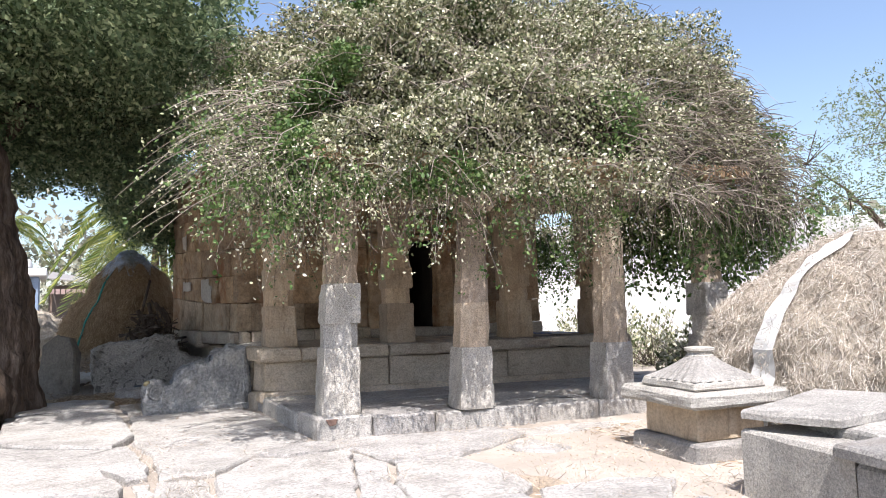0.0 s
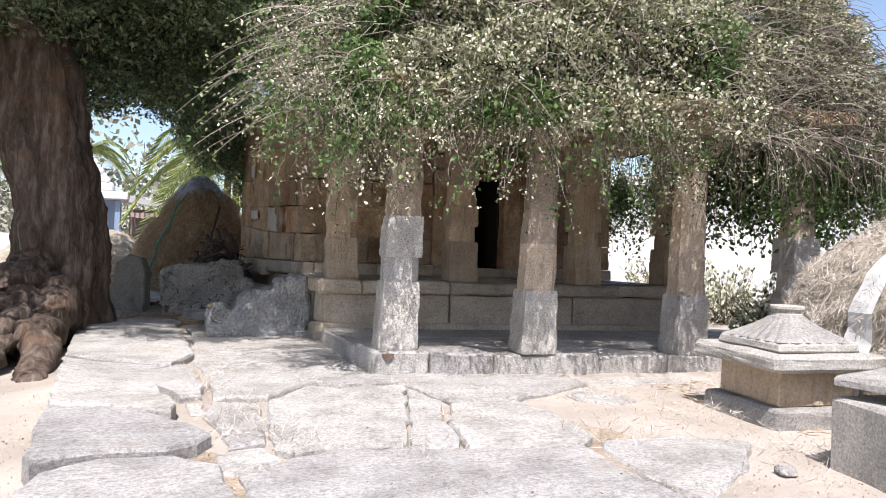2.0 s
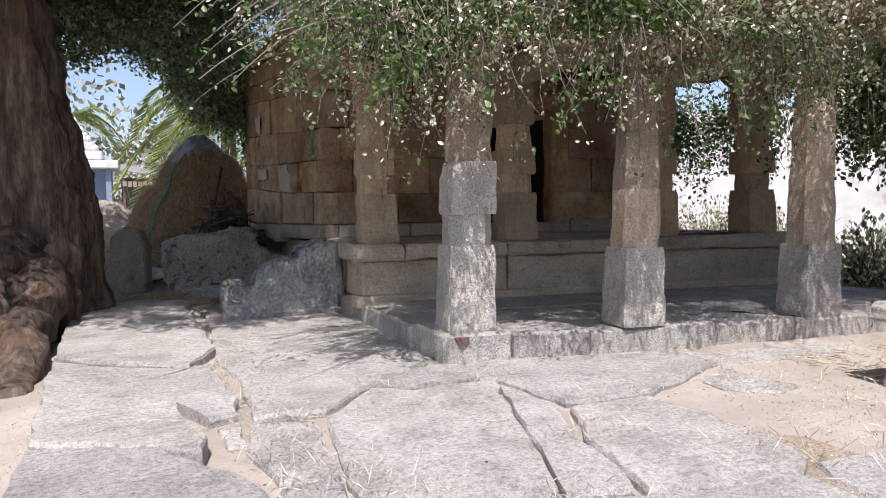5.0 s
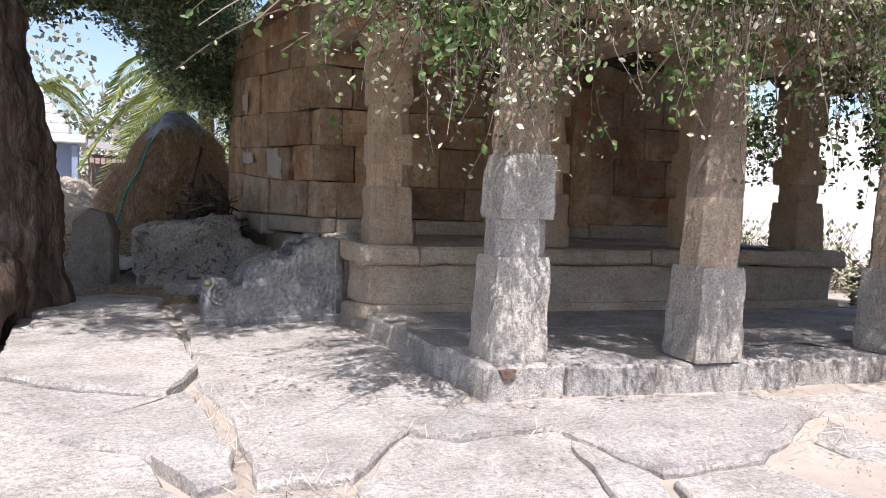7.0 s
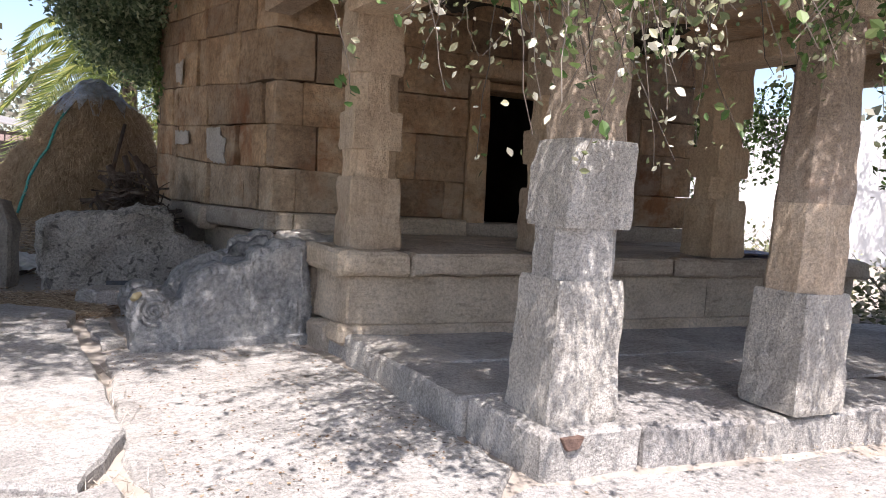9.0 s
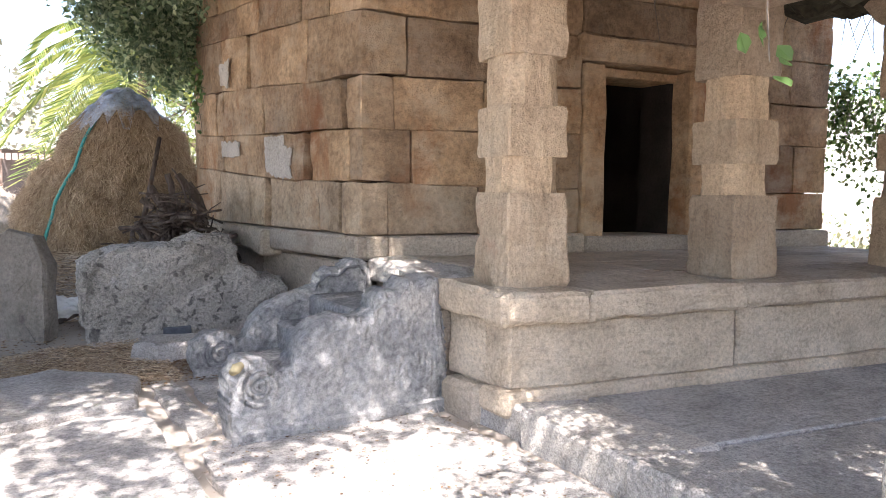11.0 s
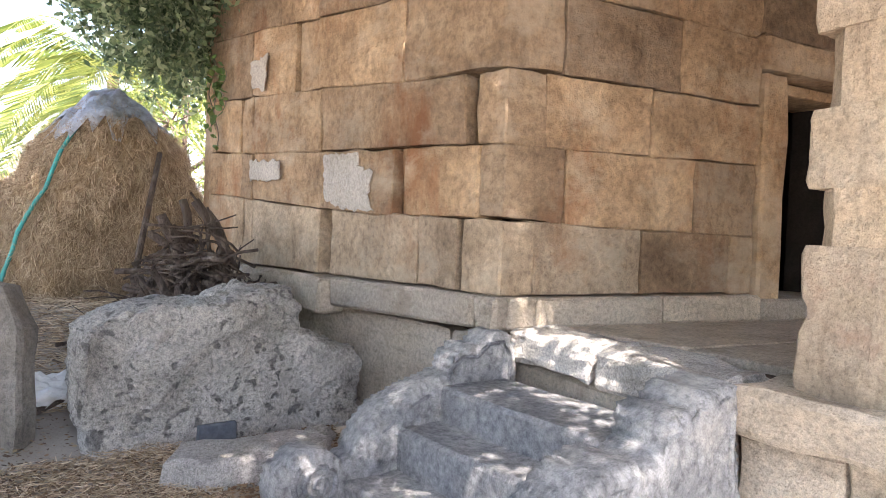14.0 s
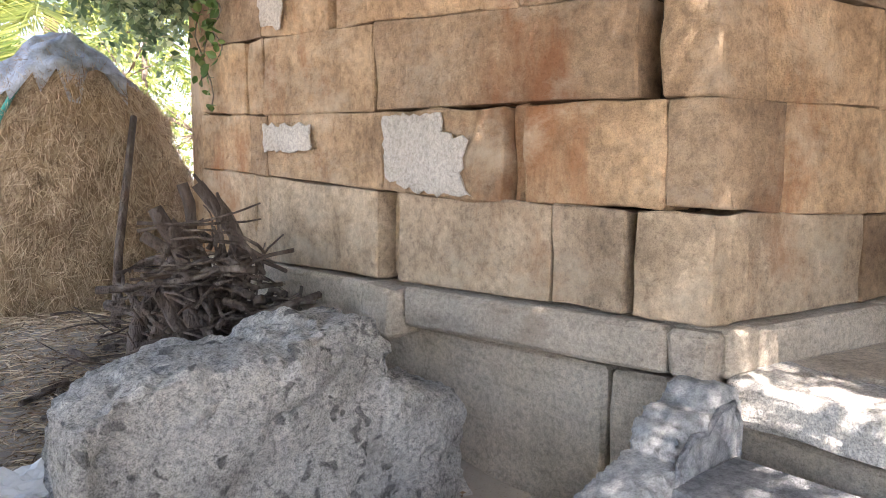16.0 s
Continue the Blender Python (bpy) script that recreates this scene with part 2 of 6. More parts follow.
BARK = bark_material("tree_bark", (0.035, 0.026, 0.021), (0.125, 0.092, 0.072), (0.27, 0.215, 0.18))
BRANCHWOOD = bark_material("dry_branch", (0.06, 0.045, 0.037), (0.135, 0.105, 0.088), (0.27, 0.222, 0.19))
TARP = plain("blue_white_tarpaulin", (0.5, 0.54, 0.6), 0.5, 0, 0.35, 9)
WHITECLOTH = plain("white_cloth_strip", (0.8, 0.79, 0.77), 0.8, 0, 0.06)
TEAL = plain("teal_rope", (0.05, 0.33, 0.31), 0.6)
WHITEWASH = plain("whitewash", (0.56, 0.555, 0.55), 0.9, 0, 0.12, 2)
BLUEPAINT = plain("blue_grey_paint", (0.2, 0.26, 0.36), 0.8)
ROOFTIN = plain("weathered_tin", (0.3, 0.28, 0.26), 0.6, 0.3)
RUBBER = plain("tyre_rubber", (0.022, 0.022, 0.024), 0.75)
STEEL = plain("chrome_steel", (0.55, 0.55, 0.56), 0.28, 1.0, 0.08)
DARKSLATE = plain("dark_slate", (0.085, 0.095, 0.11), 0.6, 0, 0.3)
LAUNDRY = plain("hung_cloth", (0.3, 0.22, 0.2), 0.9)
YELLOW = plain("turmeric_mark", (0.38, 0.32, 0.19), 0.9)


# ---- building helpers ----
def shear(x, y, z):
    """Skews the temple's front ten degrees off square to its flank, to fit the camera's view."""
    return Vector((x, y - 0.176 * x, z))


def obj(name, bm, mat, parent=None, smooth=False, label=""):
    me = bpy.data.meshes.new(name)
    bm.normal_update()
    bm.to_mesh(me)
    bm.free()
    me.materials.append(mat)
    if smooth:
        me.shade_smooth()
    ob = new(name, me)
    if parent is not None:
        ob.parent = parent
    if label:
        ob["label"] = label
    return ob


def part(name, bm, mat, parent, label="", smooth=False):
    return obj(name, bm, mat, parent, smooth, label)


def empty(name, at, label, category, group="", kind=""):
    e = new(name)
    e.location = at
    e.empty_display_size = 0.1
    bpy.context.view_layer.update()
    return tagged(e, label, category, group, kind)


def under(ob, parent):
    """Keep ob where it is in the world, as a part of parent."""
    ob.parent = parent
    ob.matrix_parent_inverse = Matrix.Translation(parent.location).inverted()
    return ob


def hexa(c, bevel=0.015, jitter=0.0, rng=random):
    """A block from its eight corners (four below, four above, both anticlockwise), with worn edges."""
    bm = bmesh.new()
    v = [bm.verts.new(Vector(p) + Vector((rng.uniform(-1, 1), rng.uniform(-1, 1), rng.uniform(-1, 1))) * jitter) for p in c]
    for f in ((3, 2, 1, 0), (4, 5, 6, 7), (0, 1, 5, 4), (1, 2, 6, 5), (2, 3, 7, 6), (3, 0, 4, 7)):
        bm.faces.new([v[i] for i in f])
    if bevel:
        bmesh.ops.bevel(bm, geom=bm.edges[:], offset=bevel, segments=1, affect="EDGES", profile=0.6)
    return bm


def box(x0, x1, y0, y1, z0, z1, bevel=0.015, jitter=0.0, f=None, rng=random):
    c = [(x0, y0, z0), (x1, y0, z0), (x1, y1, z0), (x0, y1, z0), (x0, y0, z1), (x1, y0, z1), (x1, y1, z1), (x0, y1, z1)]
    return hexa([f(*p) for p in c] if f else c, bevel, jitter, rng)


def prism(poly, z0, z1, bevel=0.03, wobble=0.03, step=0.3, seed=0, top_tilt=0.0):
    """A slab with an irregular outline and worn upper edges."""
    rng = random.Random(seed)
    pts = []
    for i, a in enumerate(poly):
        b = poly[(i + 1) % len(poly)]
        d = math.hypot(b[0] - a[0], b[1] - a[1])
        k = max(1, int(d / step))
        for j in range(k):
            s = j / k
            w = wobble if j else wobble * 0.4
            pts.append((a[0] + (b[0] - a[0]) * s + rng.uniform(-w, w), a[1] + (b[1] - a[1]) * s + rng.uniform(-w, w)))
    area = sum(p[0] * q[1] - q[0] * p[1] for p, q in zip(pts, pts[1:] + pts[:1]))
    if area < 0:
        pts.reverse()
    cx, cy = sum(p[0] for p in pts) / len(pts), sum(p[1] for p in pts) / len(pts)
    bm = bmesh.new()
    rings = []
    for inset, z, dz in ((0.0, z0, 0.0), (0.0, z1 - bevel, 0.008), (bevel * 0.8, z1, 0.006)):
        ring = []
        for x, y in pts:
            d = max(0.05, math.hypot(x - cx, y - cy))
            k = 1 - inset / d
            px, py = cx + (x - cx) * k, cy + (y - cy) * k
            ring.append(bm.verts.new((px, py, z + rng.uniform(-dz, dz) + (top_tilt * (px - cx) if z > z0 else 0))))
        rings.append(ring)
    m = len(pts)
    for lo, hi in zip(rings, rings[1:]):
        for i in range(m):
            bm.faces.new((lo[i], lo[(i + 1) % m], hi[(i + 1) % m], hi[i]))
    top = bm.verts.new((cx, cy, z1 + 0.01))
    for i in range(m):
        bm.faces.new((rings[2][i], rings[2][(i + 1) % m], top))
    bm.faces.new(list(reversed(rings[0])))
    return bm


def roughen(bm, amount, scale, seed=0.0, fine=0.0):
    bm.normal_update()
    moves = []
    for v in bm.verts:
        p = v.co * scale + Vector((seed, seed * 1.7, -seed))
        k = noise.fractal(p, 1.0, 2.0, 4) * amount
        if fine:
            k += noise.noise(v.co * scale * 6 + Vector((seed, 0, 0))) * fine
        moves.append(v.normal * k)
    for v, m in zip(bm.verts, moves):
        v.co += m
    return bm


def worn(bm, seed):
    """A dressed block with an uneven, weathered face."""
    bmesh.ops.subdivide_edges(bm, edges=[e for e in bm.edges if e.calc_length() > 0.2], cuts=3, use_grid_fill=True)
    return roughen(bm, 0.022, 3.6, seed, 0.007)


def stack(sections, sides=4, turn=45.0, bevel=0.0):
    """A shaft from sections (z, half-width x, half-width y, shift x, shift y); square sections turned to face front."""
    bm = bmesh.new()
    rings = []
    for z, hx, hy, sx, sy in sections:
        ring = []
        for i in range(sides):
            a = radians(turn) + 2 * math.pi * i / sides
            k = 1 / math.cos(math.pi / sides)
            ring.append(bm.verts.new((sx + hx * k * math.cos(a), sy + hy * k * math.sin(a), z)))
        rings.append(ring)
    for lo, hi in zip(rings, rings[1:]):
        for i in range(sides):
            bm.faces.new((lo[i], lo[(i + 1) % sides], hi[(i + 1) % sides], hi[i]))
    bm.faces.new(list(reversed(rings[0])))
    bm.faces.new(rings[-1])
    if bevel:
        bmesh.ops.bevel(bm, geom=bm.edges[:], offset=bevel, segments=1, affect="EDGES", profile=0.6)
    return bm


def hewn(sections, sides=4, turn=45.0, bevel=0.02, amount=0.012, cuts=3, seed=0.0):
    bm = stack(sections, sides, turn, bevel)
    bmesh.ops.triangulate(bm, faces=bm.faces[:])
    bmesh.ops.subdivide_edges(bm, edges=bm.edges[:], cuts=cuts, use_grid_fill=True)
    return roughen(bm, amount, 4.5, seed, amount * 0.5)


def quads(name, centres, ax, ay, mat, parent=None, fold=None):
    """Many small leaves: a diamond each, centre plus and minus the two half axes."""
    n = len(centres)
    v = np.empty((n, 4, 3))
    v[:, 0], v[:, 2] = centres - ax, centres + ax
    v[:, 1], v[:, 3] = centres - ay, centres + ay
    if fold is not None:
        v[:, 1] += fold
        v[:, 3] += fold
    me = bpy.data.meshes.new(name)
    me.vertices.add(n * 4)
    me.vertices.foreach_set("co", v.ravel())
    me.loops.add(n * 4)
    me.loops.foreach_set("vertex_index", np.arange(n * 4))
    me.polygons.add(n)
    me.polygons.foreach_set("loop_start", np.arange(n) * 4)
    me.polygons.foreach_set("loop_total", np.full(n, 4))
    me.update(calc_edges=True)
    me.materials.append(mat)
    ob = new(name, me)
    if parent is not None:
        under(ob, parent)
    return ob


def unit(rng, n):
    d = rng.normal(size=(n, 3))
    return d / np.linalg.norm(d, axis=1)[:, None]


def leaves(name, centres, size, mat, parent=None, seed=0, slim=0.55, droop=0.0, facing=None):
    rng = np.random.default_rng(seed)
    n = len(centres)
    a = unit(rng, n)
    a[:, 2] -= droop
    if facing is not None:
        a -= facing * (a * facing).sum(1)[:, None] * 0.6
    a /= np.linalg.norm(a, axis=1)[:, None]
    b = np.cross(a, unit(rng, n))
    b /= np.linalg.norm(b, axis=1)[:, None] + 1e-9
    s = size * rng.uniform(0.6, 1.35, n)[:, None]
    return quads(name, centres, a * s, b * s * slim, mat, parent, np.cross(a, b) * s * 0.18)


def ovals(name, centres, size, mat, parent, seed, slim=0.5, droop=0.4):
    """Pointed oval leaves folded along the midrib, for growth seen close by."""
    rng = np.random.default_rng(seed)
    n = len(centres)
    a = unit(rng, n)
    a[:, 2] -= droop
    a /= np.linalg.norm(a, axis=1)[:, None]
    b = np.cross(a, unit(rng, n))
    b /= np.linalg.norm(b, axis=1)[:, None] + 1e-9
    s = size * rng.uniform(0.6, 1.35, n)[:, None]
    up = np.cross(a, b) * s * 0.16
    a, b = a * s, b * s * slim
    v = np.stack([centres - a, centres - a * 0.45 - b * 0.85 + up, centres + a * 0.2 - b + up, centres + a, centres + a * 0.2 + b + up, centres - a * 0.45 + b * 0.85 + up], 1)
    base = (np.arange(n) * 6)[:, None]
    faces = np.concatenate([base + np.array([0, 1, 2, 3]), base + np.array([0, 3, 4, 5])])
    me = bpy.data.meshes.new(name)
    me.from_pydata(v.reshape(-1, 3).tolist(), [], faces.tolist())
    me.materials.append(mat)
    return under(new(name, me), parent)


def tubes(name, lines, mat, parent=None, sides=4, smooth=True):
    """Stems, ropes and branches: each line is a list of (point, radius)."""
    verts, faces = [], []
    for line in lines:
        base = len(verts)
        for i, (p, r) in enumerate(line):
            p = Vector(p)
            q = Vector(line[min(i + 1, len(line) - 1)][0]) - Vector(line[max(i - 1, 0)][0])
            q = q.normalized() if q.length > 1e-6 else Vector((0, 0, 1))
            u = q.orthogonal().normalized()
            w = q.cross(u)
            for k in range(sides):
                t = 2 * math.pi * k / sides
                verts.append(tuple(p + (u * math.cos(t) + w * math.sin(t)) * r))
        for i in range(len(line) - 1):
            for k in range(sides):
                a, b = base + i * sides + k, base + i * sides + (k + 1) % sides
                faces.append((a, b, b + sides, a + sides))
        faces.append(tuple(base + k for k in reversed(range(sides))))
        end = base + (len(line) - 1) * sides
        faces.append(tuple(end + k for k in range(sides)))
    me = bpy.data.meshes.new(name)
    me.from_pydata(verts, [], faces)
    me.materials.append(mat)
    if smooth:
        me.shade_smooth()
    ob = new(name, me)
    if parent is not None:
        under(ob, parent)
    return ob


def smooth_step(a, b, x):
    t = min(1, max(0, (x - a) / (b - a)))
    return t * t * (3 - 2 * t)


def ground_z(x, y):
    z = -0.1 + 0.1 * smooth_step(-3.6, -2.2, x)
    z += 0.06 * smooth_step(-3, 0.5, y) * smooth_step(-3.5, -2, x)
    mound = smooth_step(5.6, 9.5, y) * (1 - smooth_step(1.0, 4.0, x)) * smooth_step(-7.0, -3.0, x)
    return z + 0.62 * mound * (1 - smooth_step(14, 22, y))


# ---- ground ----
def build_ground():
    bm = bmesh.new()
    xs = [-600, -200, -80, -40, -22, -14] + [-10 + 0.4 * i for i in range(64)] + [18, 24, 40, 80, 200, 600]
    ys = [-600, -200, -80, -40, -24, -16] + [-11 + 0.4 * i for i in range(68)] + [20, 28, 44, 80, 200, 600]
    grid = [[bm.verts.new((x, y, ground_z(x, y) + 0.025 * noise.fractal(Vector((x, y, 0)) * 0.7, 1, 2, 3))) for x in xs] for y in ys]
    for a, b in zip(grid, grid[1:]):
        for i in range(len(xs) - 1):
            bm.faces.new((a[i], a[i + 1], b[i + 1], b[i]))
    return tagged(obj("ground", bm, EARTH, smooth=True), "dry tan earth with dust and leaf crumbs", "ground", kind="structure")


build_ground()


# ---- terrace ----
def build_terrace():
    core = tagged(obj("terrace", box(0.12, 6.3, 0.12, 5.6, -0.1, 0.235, 0.01, 0, shear), BACKING), "low stone terrace round the pillared porch", "terrace", kind="structure")
    rng = random.Random(4)
    edges = [0.0, 0.62, 1.35, 2.62, 3.5, 4.35, 5.3, 6.4]
    for i, (a, b) in enumerate(zip(edges, edges[1:])):
        top = (0.3, 0.285, 0.27, 0.25, 0.245, 0.24, 0.24)[i]
        bm = box(a, b - 0.014, -0.05 + rng.uniform(-0.02, 0.02), 0.62, -0.12, top, 0.025, 0.012, shear, rng)
        bmesh.ops.subdivide_edges(bm, edges=bm.edges[:], cuts=2, use_grid_fill=True)
        part("edge_stone", roughen(bm, 0.02, 3.0, i, 0.006), GRANITE, core)
    flank = [0.64, 1.5, 2.35, 3.2]
    for i, (a, b) in enumerate(zip(flank, flank[1:])):
        bm = box(-0.03 + 0.06 * i, 0.6, a, b - 0.012, -0.12, 0.3 - 0.015 * i, 0.025, 0.012, shear, rng)
        bmesh.ops.subdivide_edges(bm, edges=bm.edges[:], cuts=2, use_grid_fill=True)
        part("edge_stone", roughen(bm, 0.02, 3.0, 20 + i, 0.006), GRANITE, core)
    rows = [0.63, 1.55, 2.5]
    for r, (y0, y1) in enumerate(zip(rows, rows[1:])):
        x = 0.61
        while x < 6.3:
            w = rng.uniform(0.8, 1.5)
            part("paving_stone", box(x, min(x + w, 6.35) - 0.012, y0, y1 - 0.012, 0.1, 0.262 - 0.003 * x + rng.uniform(-0.008, 0.008), 0.012, 0.006, shear, rng), PAVING, core)
            x += w


build_terrace()


# ---- plinth of the porch ----
def build_plinth():
    core = tagged(obj("plinth", box(0.55, 6.0, 2.72, 9.5, 0.0, 0.9, 0.01, 0, shear), BACKING), "raised porch floor on a moulded stone plinth", "plinth", kind="structure")
    rng = random.Random(8)
    lip = [0.02, 0.62, 1.9, 3.35, 4.6, 6.15]
    for i, (a, b) in enumerate(zip(lip, lip[1:])):
        bm = box(a, b - 0.012, 2.47, 3.3, 0.765, 0.965 - 0.004 * i, 0.028, 0.012, shear, rng)
        bmesh.ops.subdivide_edges(bm, edges=bm.edges[:], cuts=4, use_grid_fill=True)
        part("lip_stone", roughen(bm, 0.03, 4, i, 0.01), LEDGESTONE, core)
    body = [0.12, 1.95, 3.9, 6.05]
    for a, b in zip(body, body[1:]):
        part("face_stone", worn(box(a, b - 0.02, 2.58, 2.85, 0.33, 0.765, 0.018, 0.006, shear, rng), a), LEDGESTONE, core)
    part("foot_moulding", box(0.04, 6.1, 2.5, 2.8, 0.18, 0.34, 0.03, 0, shear), LEDGESTONE, core)

    def square(x, y, z):
        return Vector((x + 0.176 * (y - 3.3), y, z))

    for a, b in ((3.31, 4.12), (4.135, 4.94)):
        bm = box(0.03, 0.5, a, b, 0.75, 0.962, 0.03, 0.015, square, rng)
        bmesh.ops.subdivide_edges(bm, edges=bm.edges[:], cuts=4, use_grid_fill=True)
        part("lip_stone", roughen(bm, 0.035, 4, a, 0.012), GRANITE, core)
    part("flank_stone", worn(box(0.13, 0.6, 2.87, 3.3, 0.3, 0.76, 0.02, 0.008, shear, rng), 6), LEDGESTONE, core)
    part("flank_stone", worn(box(0.11, 0.45, 3.31, 4.95, 0.02, 0.745, 0.02, 0.008, square, rng), 6), LEDGESTONE, core)
    part("foot_stone", box(0.03, 0.5, 2.81, 3.25, 0.02, 0.3, 0.04, 0.015, shear, rng), LEDGESTONE, core)
    for r, (y0, y1) in enumerate(((3.31, 4.1), (4.11, 5.15))):
        x = 0.77
        while x < 6.0:
            w = rng.uniform(0.9, 1.7)
            part("floor_stone", box(x, min(x + w, 6.1) - 0.01, y0, y1 - 0.01, 0.8, 0.955 + rng.uniform(-0.006, 0.004), 0.01, 0.004, shear, rng), LEDGESTONE, core)
            x += w


build_plinth()

# ---- walls ----
BEDS = (
    ((3, 1.16), (10, 1.16)),
    ((2.9, 1.61), (4.5, 1.65), (5.4, 1.665), (6.1, 1.665), (6.9, 1.7), (9.4, 1.88)),
    ((3, 2.17), (4.3, 2.14), (5.3, 2.15), (6.5, 2.18), (7.9, 2.23), (9.4, 2.33)),
    ((3, 2.66), (4.3, 2.635), (5.3, 2.62), (6.0, 2.66), (7.2, 2.76), (9.4, 2.88)),
    ((3, 3.18), (5, 3.2), (6.2, 3.31), (7.9, 3.44), (9.4, 3.55)),
    ((3, 3.64), (5, 3.66), (9.4, 3.88)),
    ((3, 4.15), (10, 4.15)),
)
WALL_END = 9.42


def flank_x(y):
    return 0.27 - 0.1 * (y - 5.05)


def bed(c, s):
    """Height of a bed joint; s runs along the flank and on round the corner along the porch."""
    pts = BEDS[c]
    z = pts[-1][1]
    for (a, za), (b, zb) in zip(pts, pts[1:]):
        if s <= b:
            z = za + (zb - za) * max(0.0, (s - a) / (b - a))
            break
    return z + (0.022 * noise.noise(Vector((s * 2.3, c * 3.7, 1))) if 0 < c < 6 else 0)


def flank_point(y, u=0.0, z=1.16):
    return Vector((flank_x(y) + u - 0.012 * (z - 1.16), y, z))


def porch_point(x, d=0.0, z=1.16):
    return Vector((x, 5.045 - 0.176 * x + d, z))


CORNER = Vector((0.276, 4.996, 0))


def stone_block(c, plan, spans, rng, seed, mat, wall):
    """One ashlar from four plan points (front two first) with the bed position of each."""
    lo = [Vector((p.x, p.y, bed(c, s) + 0.003)) for p, s in zip(plan, spans)]
    hi = [Vector((p.x, p.y, bed(c + 1, s) - 0.004)) for p, s in zip(plan, spans)]
    part("wall_stone", worn(hexa(lo + hi, 0.009, 0.006, rng), seed), mat, wall)


def build_flank_wall():
    def f(u, y, z):
        return flank_point(y, u, z)

    wall = tagged(obj("wall_flank", box(0.24, 0.75, 5.2, WALL_END - 0.05, 0.02, 4.15, 0.0, 0, f), BACKING), "weathered tawny ashlar flank wall of the shrine", "wall", kind="structure")
    rng = random.Random(11)
    corners = ((5.37, 0.53), (5.23, 0.75), (5.315, 0.58), (6.04, 0.7), (5.6, 0.95), (5.9, 0.6))
    runs = (
        (5.37, 5.8, 6.92, 7.13, 8.36, 8.58, WALL_END),
        (5.23, 6.0, 6.11, 7.08, 8.39, 8.62, WALL_END),
        (5.35, 7.17, 8.43, 8.66, WALL_END),
        (6.04, 7.23, 7.6, 8.47, WALL_END),
        (5.6, 6.16, 7.25, 7.9, WALL_END),
        (5.9, 7.3, 8.6, WALL_END),
    )
    inset = {(0, 2): 0.13, (1, 1): 0.07, (3, 1): 0.03}
    wide = {(0, 0), (2, 0), (3, 2), (4, 1)}
    for c, (j, x1) in enumerate(corners):
        mat = LOWSTONE if c == 0 else WALLSTONE
        u = rng.uniform(-0.008, 0.008)
        lean = 0.05 if c == 2 else 0.0
        a, b, d = flank_point(j - 0.012 - lean, u), CORNER + Vector((u, 0, 0)), porch_point(x1)
        back = Vector((max(x1, 0.62), max(j, 5.4), 0))
        stone_block(c, [b, d, back, a], [5.0, 5.0 - x1, 5.0, j], rng, c * 5.7, mat, wall)
        for i, (y0, y1) in enumerate(zip(runs[c], runs[c][1:])):
            u = inset.get((c, i), rng.uniform(-0.014, 0.014))
            g = 0.03 if (c, i) in wide else 0.005
            plan = [flank_point(y0 + g, u), flank_point(y0 + g, u + 0.4), flank_point(y1 - 0.005, u + 0.4), flank_point(y1 - 0.005, u)]
            stone_block(c, plan, [y0, y0, y1, y1], rng, c + i * 3.3, LOWSTONE if c == 0 else WALLSTONE, wall)
    for a, b, u, z0, z1 in ((4.94, 5.13, -0.09, 0.93, 1.15), (5.14, 6.78, -0.1, 0.92, 1.155), (6.8, 7.08, -0.19, 0.84, 1.14), (7.1, 8.4, -0.11, 0.86, 1.14), (8.42, WALL_END, -0.11, 0.88, 1.14)):
        bm = box(u, 0.35, a, b, z0, z1, 0.025, 0.012, f, rng)
        part("ledge_stone", worn(bm, a), LEDGESTONE, wall)
    for a, b in ((5.02, 5.5), (5.52, 7.3), (7.33, WALL_END - 0.02)):
        part("base_stone", worn(box(0.05, 0.4, a, b, 0.02, 0.88, 0.02, 0.01, f, rng), a + 2), LEDGESTONE, wall)
    # plaster smears
    smears = (
        ([(6.32, 1.69), (6.4, 1.82), (6.34, 2.0), (6.53, 2.06), (6.55, 2.17), (7.04, 2.17), (7.02, 1.8), (6.76, 1.71)], 1),
        ([(7.79, 1.98), (7.78, 2.16), (8.38, 2.19), (8.36, 1.98)], 2),
        ([(8.12, 2.85), (8.05, 3.2), (8.4, 3.15), (8.36, 2.9)], 3),
    )
    for poly, seed in smears:
        bm = prism(poly, 0, 0.012, 0.006, 0.018, 0.04, seed)
        for v in bm.verts:
            y, z, d = v.co
            v.co = f(-0.022 - d * 0.8, y, z)
        bmesh.ops.reverse_faces(bm, faces=bm.faces[:])
        part("plaster_patch", bm, PLASTER, wall, "rough white plaster smear")
    tagged(obj("wall_rear", box(-0.12, 6.2, WALL_END + 0.01, 9.75, 0.0, 4.15, 0.02), WALLSTONE), "plain stone rear wall of the shrine", "wall", kind="structure")


